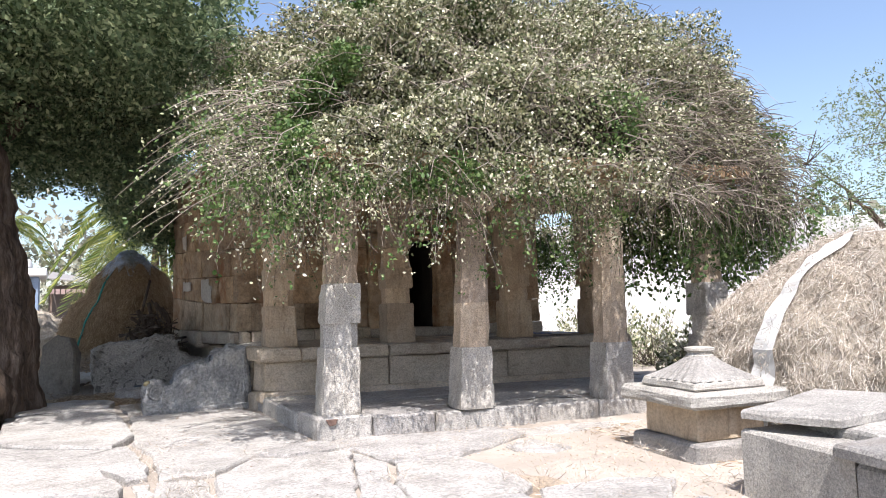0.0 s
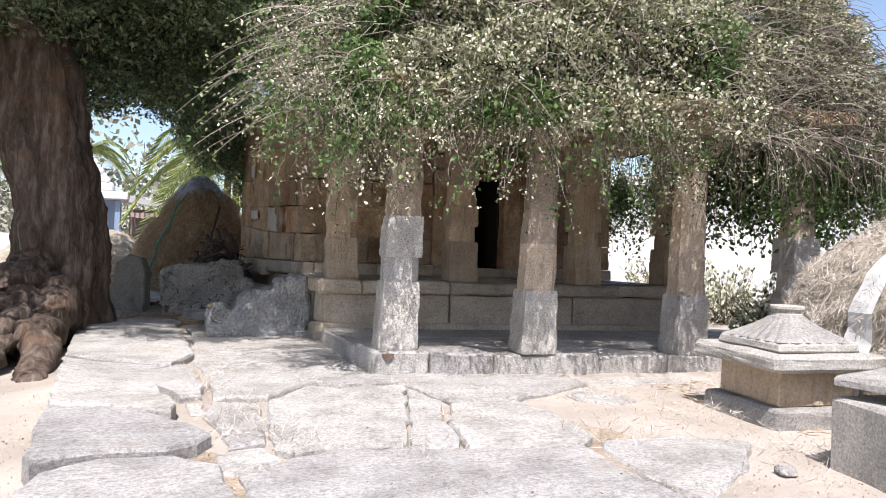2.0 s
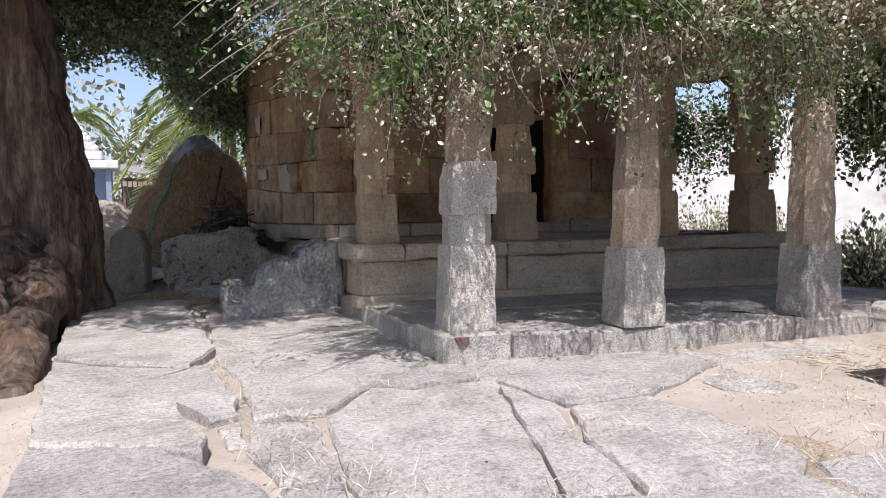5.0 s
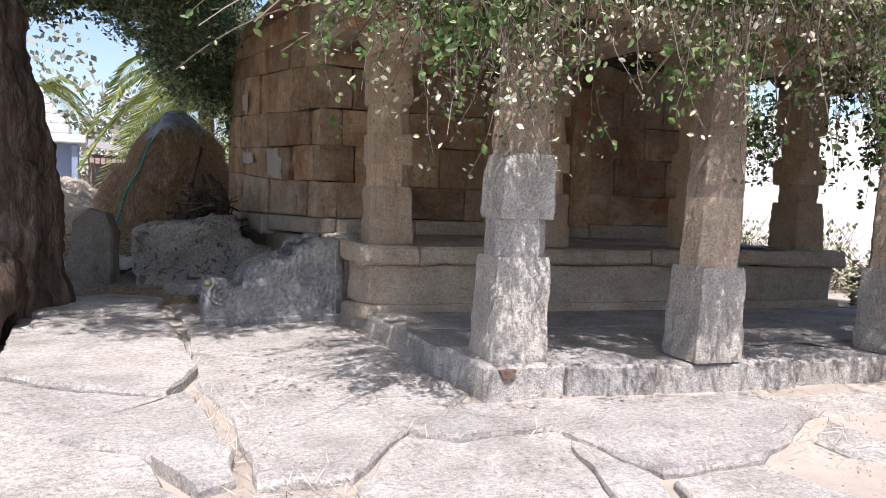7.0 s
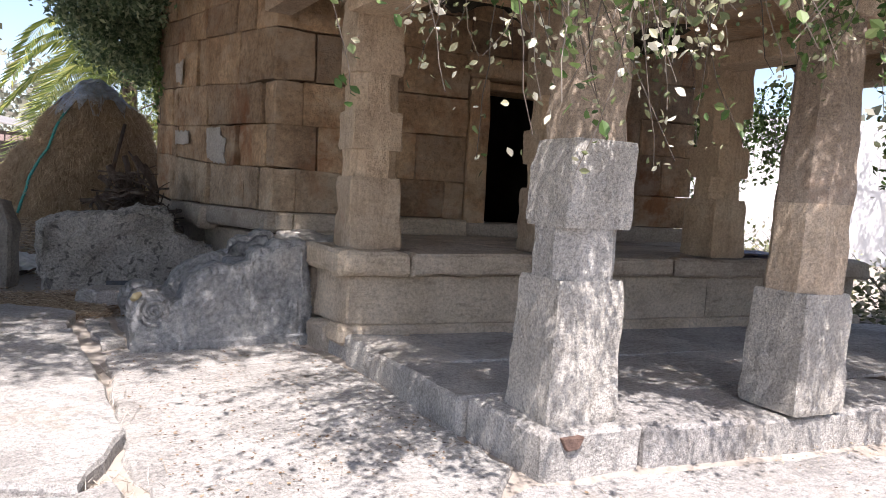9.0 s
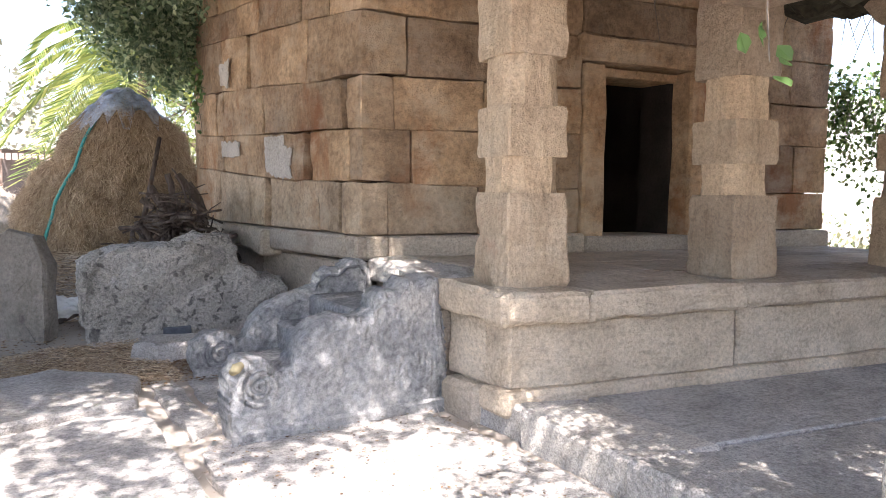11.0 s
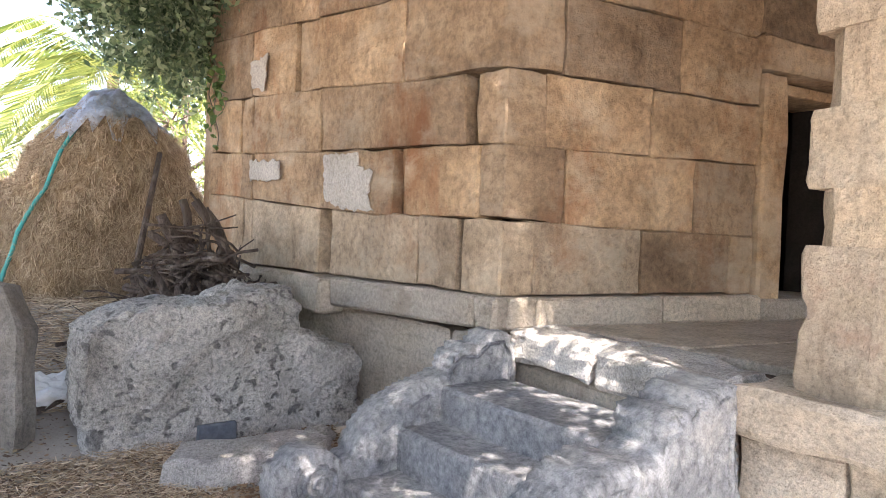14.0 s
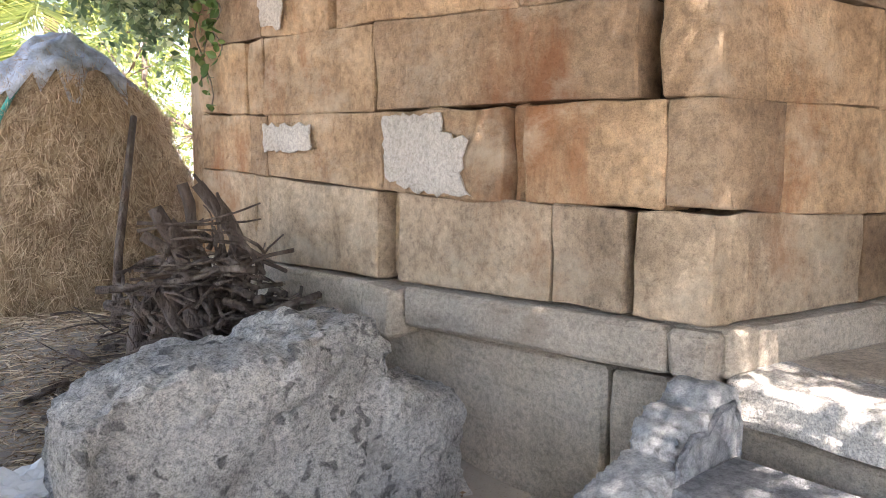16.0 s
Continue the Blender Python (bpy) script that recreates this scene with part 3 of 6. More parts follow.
def build_porch_wall():
    rng = random.Random(17)
    wall = tagged(obj("wall_porch", box(0.5, 2.85, 5.3, 5.75, 0.9, 4.15, 0.0, 0, shear), BACKING), "large squared blocks of the porch back wall, brown and stained", "wall", kind="structure")
    part("wall_backing", box(4.2, 6.15, 5.3, 5.75, 0.9, 4.15, 0.0, 0, shear), BACKING, wall)
    part("wall_backing", box(2.85, 4.2, 5.3, 5.75, 3.1, 4.15, 0.0, 0, shear), BACKING, wall)
    left = ((0.53, 1.45, 2.33, 2.6), (0.75, 1.95, 2.6), (0.58, 1.5, 2.6), (0.7, 1.75, 2.6), (0.95, 1.7, 2.6), (0.6, 1.5, 2.6))
    right = ((4.28, 5.0, 6.15), (4.28, 4.7, 5.6, 6.15), (4.28, 5.2, 6.15), (4.28, 4.8, 5.5, 6.15), (4.28, 5.3, 6.15), (4.28, 5.0, 6.15))
    for side in (left, right):
        for c, xs in enumerate(side):
            for i, (a, b) in enumerate(zip(xs, xs[1:])):
                d = rng.uniform(-0.008, 0.012)
                g = 0.022 if (c, a) in ((1, 0.75), (3, 0.7)) else 0.004
                plan = [porch_point(a + g, d), porch_point(b - 0.004, d), porch_point(b - 0.004, d + 0.4), porch_point(a + g, d + 0.4)]
                stone_block(c, plan, [5.0 - a, 5.0 - b, 5.0 - b, 5.0 - a], rng, a + c, LOWSTONE if c == 0 and a < 1.4 else WALLSTONE, wall)
    for a, b in ((0.3, 0.5), (0.51, 1.6), (1.61, 2.62), (4.26, 6.15)):
        part("ledge_stone", box(a, b, 4.96, 5.4, 0.95, 1.155, 0.02, 0.008, shear, rng), LEDGESTONE, wall)
    for a, b, y in ((2.61, 2.87, 5.0), (3.97, 4.27, 5.0)):
        part("door_jamb", worn(box(a, b, y, 5.6, 0.96, 2.93, 0.02, 0.008, shear, rng), a), WALLSTONE, wall)
    # the right inner jamb carries the doorway's shade in its colour
    for a, b in ((2.76, 2.89), (3.94, 4.06)):
        part("door_jamb", box(a, b, 5.25, 5.7, 0.96, 2.86, 0.02, 0.004, shear, rng), INNERSHADE if a > 3 else WALLSTONE, wall)
    part("wall_stone", worn(box(2.62, 4.26, 5.06, 5.5, 3.22, 3.62, 0.014, 0.01, shear, rng), 3), WALLSTONE, wall)
    part("wall_stone", worn(box(2.62, 4.26, 5.04, 5.5, 3.63, 4.14, 0.014, 0.01, shear, rng), 4), WALLSTONE, wall)
    part("door_lintel", worn(box(2.55, 4.33, 4.97, 5.6, 2.93, 3.2, 0.025, 0.01, shear, rng), 9), WALLSTONE, wall)
    part("door_threshold", box(2.62, 4.25, 4.95, 5.7, 0.95, 1.12, 0.02, 0.006, shear, rng), LEDGESTONE, wall)
    part("door_lintel", box(2.9, 4.0, 5.2, 5.7, 2.83, 2.92, 0.01, 0.004, shear, rng), WALLSTONE, wall)
    # the cella behind the door, its darkness painted into near-black walls
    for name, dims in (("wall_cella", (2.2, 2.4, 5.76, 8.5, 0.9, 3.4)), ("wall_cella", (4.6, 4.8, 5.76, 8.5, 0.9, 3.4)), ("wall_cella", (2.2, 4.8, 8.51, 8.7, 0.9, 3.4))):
        tagged(obj(name, box(*dims, 0.01, 0, shear), INNERSHADE), "inner wall of the cella, coloured near black for its shade", "wall", kind="structure")
    tagged(obj("wall_east", box(5.9, 6.2, 5.76, 9.4, 0.0, 4.15, 0.02, 0, shear), WALLSTONE), "plain stone wall of the shrine", "wall", kind="structure")


build_flank_wall()
build_porch_wall()


# ---- pillars ----
def pillar(name, at, blocks, mat, label, lean=(0, 0), turn=-8, seed=0.0):
    """A monolith cut into square blocks and chamfered necks. blocks: part name, z from, z to, half-width below and above, chamfer."""
    p = empty(name, at, label, "pillar", "pillars of the porch")
    for i, (pn, z0, z1, h0, h1, cut) in enumerate(blocks):
        bm = bmesh.new()
        rings = []
        rows = max(2, int((z1 - z0) / 0.035))
        for k in range(rows + 1):
            t = k / rows
            z, h = z0 + (z1 - z0) * t, h0 + (h1 - h0) * t
            edge = min(t, 1 - t) * (z1 - z0)
            worn_in = 0.012 * max(0.0, 1 - edge / 0.022) if cut < 0.03 else 0.0
            ring = []
            corner = h - cut
            for a in range(4):
                base = math.pi / 2 * a
                ca, sa = math.cos(base), math.sin(base)
                side = [(h, -corner + 2 * corner * m / 9) for m in range(10)] + [(h - cut * m / 3, corner + cut * m / 3) for m in (1, 2)]
                for x, y in side:
                    x, y = x * ca - y * sa, x * sa + y * ca
                    q = Vector((x, y, z))
                    r = math.hypot(x, y)
                    d = 0.016 * noise.fractal(q * 4.5 + Vector((seed, -seed, seed)), 1, 2, 3) + 0.007 * noise.noise(Vector((x * 34, y * 34, z * 9 + seed)))
                    d -= 0.02 * max(0.0, noise.noise(q * 7 + Vector((seed, 5, 0))) - 0.35) * (2.5 if r > h * 1.2 else 1)
                    w = worn_in if r > h * 1.15 else worn_in * 0.25
                    k2 = 1 + (d - w) / r
                    ring.append(bm.verts.new((x * k2 + lean[0] * z, y * k2 + lean[1] * z, z + (0.012 * noise.noise(Vector((x * 9, y * 9, seed + z0))) if 0 < k < rows and edge < 0.04 else 0))))
            rings.append(ring)
        n = len(rings[0])
        for lo, hi in zip(rings, rings[1:]):
            for m in range(n):
                bm.faces.new((lo[m], lo[(m + 1) % n], hi[(m + 1) % n], hi[m]))
        bm.faces.new(list(reversed(rings[0])))
        bm.faces.new(rings[-1])
        part(pn, bm, STAINEDGRANITE if mat is GRANITE and pn in ("shaft", "upper_shaft", "upper_neck", "capital") else mat, p)
    p.rotation_euler = (0, 0, radians(turn))
    return p


FRONT = [("base_block", 0, 0.76, 0.22, 0.205, 0.012), ("neck", 0.76, 1.03, 0.198, 0.195, 0.098), ("middle_block", 1.03, 1.485, 0.208, 0.203, 0.012), ("upper_neck", 1.485, 2.35, 0.186, 0.165, 0.08), ("capital", 2.35, 2.6, 0.2, 0.3, 0.01)]
TAPER = [("base_block", 0, 0.72, 0.214, 0.2, 0.014), ("shaft", 0.72, 1.25, 0.192, 0.184, 0.08), ("upper_shaft", 1.25, 2.35, 0.184, 0.16, 0.08), ("capital", 2.35, 2.6, 0.19, 0.3, 0.01)]
REAR = [("base_block", 0, 0.61, 0.232, 0.22, 0.012), ("neck", 0.61, 0.84, 0.21, 0.207, 0.105), ("middle_block", 0.84, 1.16, 0.22, 0.217, 0.012), ("upper_neck", 1.16, 1.47, 0.206, 0.202, 0.105), ("upper_block", 1.47, 2.1, 0.217, 0.212, 0.012), ("capital", 2.1, 2.355, 0.24, 0.38, 0.01)]
pillar("porch_pillar", (0.32, 0.2, 0.29), FRONT, GRANITE, "rough pale granite pillar with cut square blocks, at the terrace corner", (0.034, 0), seed=1)
pillar("porch_pillar", (1.87, -0.2, 0.272), TAPER, GRANITE, "rough tapering granite pillar on the terrace edge", (0.035, 0), seed=14)
pillar("porch_pillar", (3.86, -0.5, 0.245), TAPER, GRANITE, "rough tapering granite pillar on the terrace edge", (0.02, 0), seed=27)
pillar("porch_pillar", (5.5, -0.74, 0.24), FRONT, GRANITE, "granite pillar with cut blocks beside the straw heap", (0, 0), seed=39)
for i, (x, y) in enumerate(((0.41, 2.83), (2.2, 2.5), (4.2, 2.12), (5.75, 1.86))):
    pillar("inner_pillar", (x, y, 0.955), REAR, PILLARTAN, "tan dressed stone pillar with square blocks on the porch lip", (-0.012, 0), seed=50 + 11 * i)


# ---- roof ----
def build_roof():
    roof = tagged(obj("ceiling", box(-0.1, 6.2, 2.3, 9.9, 4.16, 4.36, 0.02, 0, shear), WALLSTONE), "stone slab ceiling of the porch and shrine", "ceiling", kind="structure")
    tagged(obj("ceiling_front", box(-0.2, 5.9, -0.3, 2.62, 3.1, 3.3, 0.03, 0.0, shear), WALLSTONE), "stone slab ceiling over the terrace", "ceiling", kind="structure")
    for name, dims in (("beam_front", (-0.1, 5.7, -0.08, 0.45, 2.87, 3.1)), ("beam_cross", (0.05, 0.45, 0.46, 2.64, 2.87, 3.1)), ("beam_cross", (1.7, 2.1, 0.46, 2.64, 2.87, 3.1)), ("beam_cross", (3.7, 4.1, 0.46, 2.64, 2.87, 3.1)), ("beam_cross", (5.3, 5.7, 0.46, 2.64, 2.87, 3.1)), ("beam_porch", (2.0, 2.35, 3.06, 5.0, 3.75, 4.15)), ("beam_porch", (4.0, 4.35, 3.06, 5.0, 3.75, 4.15)), ("beam_upper", (-0.05, 6.05, 2.65, 3.05, 3.31, 4.15)), ("beam_flank", (0.1, 0.4, 3.06, 4.95, 3.31, 4.15))):
        tagged(obj(name, box(*dims, 0.02, 0.006, shear), PILLARTAN), "tan stone beam on the pillars", "beam", kind="structure")


build_roof()


# ---- steps with carved balusters ----
def carve(bm, at_y, seed):
    """Worn scrollwork: curls that meet in ridges, on the two faces."""
    bm.normal_update()
    curls = [(-0.75, 0.42, -1), (-0.3, 0.72, 1), (-0.18, 0.35, -1), (-0.55, 0.55, 1)]
    for v in bm.verts:
        if abs(v.normal.y) < 0.8:
            continue
        d, cx, cz, sg = min((math.hypot(v.co.x - x, v.co.z - z), x, z, g) for x, z, g in curls)
        a = math.atan2(v.co.z - cz, v.co.x - cx) * sg
        w = math.sin(d * 44 + a + 1.5 * noise.noise(v.co * 6)) * math.exp(-(d / 0.22) ** 2)
        v.co.y += math.copysign(0.011 * w + 0.01 * noise.noise(v.co * 24 + Vector((seed, 0, 0))), v.normal.y)
    return bm


def baluster(name, at_y, thick, profile, coil, label, seed):
    b = empty(name, (-0.6, at_y + thick / 2, 0.02), label, "baluster", "carved balusters of the steps")
    bm = bmesh.new()
    pts = []
    for i, p in enumerate(profile):
        q = profile[(i + 1) % len(profile)]
        k = max(1, int(math.hypot(q[0] - p[0], q[1] - p[1]) / 0.045))
        pts += [(p[0] + (q[0] - p[0]) * j / k, p[1] + (q[1] - p[1]) * j / k) for j in range(k)]
    f = bm.faces.new([bm.verts.new((x, at_y, z)) for x, z in pts])
    bmesh.ops.triangulate(bm, faces=[f])
    for _ in range(5):
        bmesh.ops.subdivide_edges(bm, edges=[e for e in bm.edges if e.calc_length() > 0.03], cuts=1)
        bmesh.ops.triangulate(bm, faces=bm.faces[:])
    r = bmesh.ops.extrude_face_region(bm, geom=bm.faces[:])
    bmesh.ops.translate(bm, verts=[v for v in r["geom"] if isinstance(v, bmesh.types.BMVert)], vec=(0, thick, 0))
    bmesh.ops.recalc_face_normals(bm, faces=bm.faces[:])
    # worn round edges: both faces fall back towards the outline
    for v in bm.verts:
        d = min(math.hypot(v.co.x - x, v.co.z - z) for x, z in pts)
        if d < 0.07 and v.co.z > 0.06:
            v.co.y += 0.05 * (1 - d / 0.07) ** 2 * (1 if v.co.y < at_y + thick / 2 else -1)
    under(obj("body", carve(roughen(bm, 0.016, 5.0, seed, 0.006), at_y, seed), BLUEGREY, smooth=True), b)
    # carved coil, raised rim and foot band on the outer face
    cx, cz, r0 = coil
    y = at_y - 0.002
    turns = 46
    spiral = []
    for k in range(turns):
        r = r0 * (1 - k / turns) + 0.008
        a = k * 0.34 + 2.2
        spiral.append(((cx + r * math.cos(a), y - 0.012 * k / turns, cz + r * math.sin(a)), 0.017 - 0.006 * k / turns))
    under(tubes("carved_coil", [spiral], BLUEGREY, None, 8), b)
    mid = (sum(p[0] for p in profile) / len(profile), 0.35)
    rim = []
    for x, z in pts:
        if z > 0.3 and x > coil[0] + 0.12:
            d = math.hypot(x - mid[0], z - mid[1])
            k = 1 - 0.085 / max(d, 0.2)
            rim.append(((mid[0] + (x - mid[0]) * k, y + 0.006, mid[1] + (z - mid[1]) * k), 0.013 + 0.004 * noise.noise(Vector((x * 9, z * 9, seed)))))
    under(tubes("carved_rim", [rim], BLUEGREY, None, 6), b)
    x0, x1 = min(p[0] for p in profile), max(p[0] for p in profile)
    band = box(x0 + 0.01, x1 - 0.02, at_y - 0.028, at_y + 0.05, 0.03, 0.15, 0.015)
    under(obj("foot_band", worn(band, seed), BLUEGREY), b)
    return b


def build_steps():
    A = [(-1.39, 0.03), (-1.42, 0.3), (-1.4, 0.47), (-1.33, 0.57), (-1.2, 0.56), (-1.09, 0.46), (-1.03, 0.49), (-0.97, 0.65), (-0.85, 0.74), (-0.7, 0.77), (-0.56, 0.75), (-0.47, 0.79), (-0.45, 0.88), (-0.38, 0.92), (-0.3, 0.91), (-0.22, 0.98), (-0.12, 0.97), (-0.03, 1.0), (0.03, 0.95), (0.04, 0.75), (0.08, 0.55), (0.09, 0.3), (0.04, 0.26), (0.04, 0.03)]
    B = [(-1.22, 0.03), (-1.28, 0.2), (-1.26, 0.34), (-1.15, 0.42), (-1.0, 0.41), (-0.9, 0.33), (-0.84, 0.36), (-0.76, 0.5), (-0.64, 0.6), (-0.46, 0.68), (-0.28, 0.72), (-0.2, 0.74), (-0.18, 0.83), (-0.08, 0.9), (0.03, 0.88), (0.12, 0.95), (0.24, 0.95), (0.31, 0.85), (0.32, 0.03)]
    a = baluster("carved_baluster", 3.2, 0.3, A, (-1.24, 0.4, 0.12), "blue-grey carved stone baluster with worn lichen, beside the steps", 3)
    under(tubes("carved_mark", [[((-1.4, 3.22, 0.5), 0.02), ((-1.38, 3.2, 0.53), 0.035), ((-1.34, 3.21, 0.55), 0.02)]], YELLOW, None, 6), a)
    baluster("carved_baluster", 4.82, 0.26, B, (-1.06, 0.25, 0.13), "blue-grey carved stone baluster ending in a coil", 9)
    steps = empty("stone_steps", (-0.4, 4.2, 0.02), "grey stone steps between two carved balusters", "steps")
    rng = random.Random(2)
    for x0, x1, z in ((-0.9, -0.54, 0.25), (-0.58, -0.26, 0.47), (-0.3, 0.1, 0.67)):
        bm = box(x0, x1 + 0.1, 3.5, 4.84, 0.0, z, 0.025, 0.012, None, rng)
        bmesh.ops.subdivide_edges(bm, edges=bm.edges[:], cuts=2, use_grid_fill=True)
        under(obj("step", roughen(bm, 0.015, 3, x0), BLUEGREY), steps)


build_steps()


def build_porch_cloth():
    bm = bmesh.new()
    grid = [[bm.verts.new(shear(4.75 + 0.09 * i, 2.75 + 0.09 * j, 0.985 + 0.025 * abs(noise.noise(Vector((i * 0.5, j * 0.5, 3)))))) for i in range(9)] for j in range(8)]
    for a, b in zip(grid, grid[1:]):
        for i in range(8):
            bm.faces.new((a[i], a[i + 1], b[i + 1], b[i]))
    bmesh.ops.solidify(bm, geom=bm.faces[:], thickness=0.012)
    tagged(obj("blue_sheet", bm, plain("blue_plastic", (0.1, 0.16, 0.42), 0.45), smooth=True), "crumpled blue plastic sheet spread on the porch floor", "sheet")
    # wedge added for a notch, the dark of the recess put into its colour
    bm = hexa([shear(*p) for p in ((0.12, -0.085, 0.215), (0.18, -0.09, 0.225), (0.18, -0.02, 0.225), (0.12, -0.02, 0.215), (0.08, -0.085, 0.285), (0.21, -0.09, 0.285), (0.21, -0.02, 0.285), (0.08, -0.02, 0.285))], 0.004)
    tagged(obj("red_mark", bm, NOTCHDARK), "dull red-brown wedge standing in for a dark notch at the terrace corner", "paint mark", kind="structure")


build_porch_cloth()


# ---- boulder, standing slab, altar, stone trough ----
def build_boulder():
    bm = bmesh.new()
    outline = [(-1.84, 0.05), (-1.93, 0.45), (-1.93, 0.88), (-1.78, 0.98), (-1.41, 1.02), (-1.1, 0.99), (-0.85, 1.09), (-0.6, 1.11), (-0.52, 0.97), (-0.48, 0.83), (-0.28, 0.67), (-0.04, 0.64), (0.03, 0.38), (0.03, 0.05)]
    c = (-0.95, 0.5)
    rings = []
    for y, k in ((6.2, 0.965), (6.24, 1.0), (6.55, 1.02), (6.85, 0.96), (7.05, 0.78)):
        rings.append([bm.verts.new((c[0] + (x - c[0]) * k, y + 0.05 * math.sin(i * 2.3), max(0.0, c[1] + (z - c[1]) * k))) for i, (x, z) in enumerate(outline)])
    n = len(outline)
    for a, b in zip(rings, rings[1:]):
        for i in range(n):
            bm.faces.new((a[i], b[i], b[(i + 1) % n], a[(i + 1) % n]))
    bm.faces.new(rings[0])
    bm.faces.new(list(reversed(rings[-1])))
    bmesh.ops.recalc_face_normals(bm, faces=bm.faces[:])
    bmesh.ops.triangulate(bm, faces=bm.faces[:])
    for _ in range(5):
        bmesh.ops.subdivide_edges(bm, edges=[e for e in bm.edges if e.calc_length() > 0.034], cuts=1)
        bmesh.ops.triangulate(bm, faces=bm.faces[:])
    bm.normal_update()
    for v in bm.verts:
        p = v.co
        d = 0.05 * noise.fractal(p * 2.6, 1, 2, 4) + 0.03 * noise.fractal(p * 10, 1, 2, 3)
        w = p + Vector((noise.noise(p * 5), noise.noise(p * 5 + Vector((9, 0, 0))), noise.noise(p * 5 + Vector((0, 9, 0))))) * 0.06
        near, where = noise.voronoi(Vector((w.x * 6, w.y * 6, w.z * 8.5)))
        if noise.noise(where[0] * 3.1) > 0.0:
            d -= 0.05 * max(0, 0.42 - near[0]) / 0.42
        fine = noise.voronoi(w * 19)[0][0]
        d -= 0.016 * max(0, 0.34 - fine) / 0.34
        v.co += v.normal * d * (0.3 if p.z < 0.1 else 1)
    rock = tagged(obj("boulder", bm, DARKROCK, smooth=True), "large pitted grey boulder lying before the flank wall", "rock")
    tagged(obj("slate_tile", box(-1.26, -1.0, 6.1, 6.14, 0.09, 0.25, 0.008, 0.006), DARKSLATE), "small dark slate tile leaning on the boulder", "tile")
    return rock


build_boulder()


def build_fragments():
    bm = prism([(-1.6, 5.62), (-1.42, 5.45), (-0.75, 5.35), (-0.6, 5.55), (-0.72, 5.8), (-1.45, 5.85)], 0.02, 0.24, 0.03, 0.02, 0.12, 31)
    bmesh.ops.triangulate(bm, faces=bm.faces[:])
    bmesh.ops.subdivide_edges(bm, edges=bm.edges[:], cuts=1)
    tagged(obj("carved_fragment", roughen(bm, 0.02, 6, 2), GRANITE), "low carved grey stone fragment lying by the boulder", "stone fragment")
    for x, y, r, seed in ((-0.28, 5.62, 0.17, 3), (-0.5, 5.95, 0.1, 5), (1.6, -3.85, 0.06, 9)):
        bm = bmesh.new()
        bmesh.ops.create_icosphere(bm, subdivisions=3, radius=r)
        for v in bm.verts:
            v.co = Vector((v.co.x * 1.3 + x, v.co.y + y, v.co.z * 0.6 + (0.12 if y > 0 else 0.02)))
        tagged(obj("loose_stone", roughen(bm, r * 0.5, 4 / r * 0.3, seed), GRANITE, smooth=True), "small rounded grey stone on the earth", "stone")
    bm = bmesh.new()
    bmesh.ops.create_icosphere(bm, subdivisions=4, radius=0.17)
    for v in bm.verts:
        v.co = Vector((v.co.x * 1.5 - 2.02, v.co.y + 7.05, v.co.z * 0.7 + ground_z(-2.02, 7.05) + 0.1))
    tagged(obj("plastic_bag", roughen(bm, 0.09, 6, 4, 0.02), WHITECLOTH), "crumpled pale plastic bag lying by the boulder", "plastic bag")


build_fragments()


def build_stele():
    bm = prism([(-0.4, 0), (0.38, 0), (0.3, 0.85), (0.17, 1.12), (-0.1, 1.16), (-0.36, 0.98)], -0.08, 0.08, 0.03, 0.02, 0.2, 5)
    bmesh.ops.triangulate(bm, faces=bm.faces[:])
    bmesh.ops.subdivide_edges(bm, edges=bm.edges[:], cuts=2)
    ob = tagged(obj("standing_slab", roughen(bm, 0.02, 3, 6, 0.006), DULLSTONE), "leaning grey standing stone slab with rounded top", "stone slab")
    ob.matrix_world = pose(-2.48, 6.72, 0.02, 80, 0, -38)


build_stele()


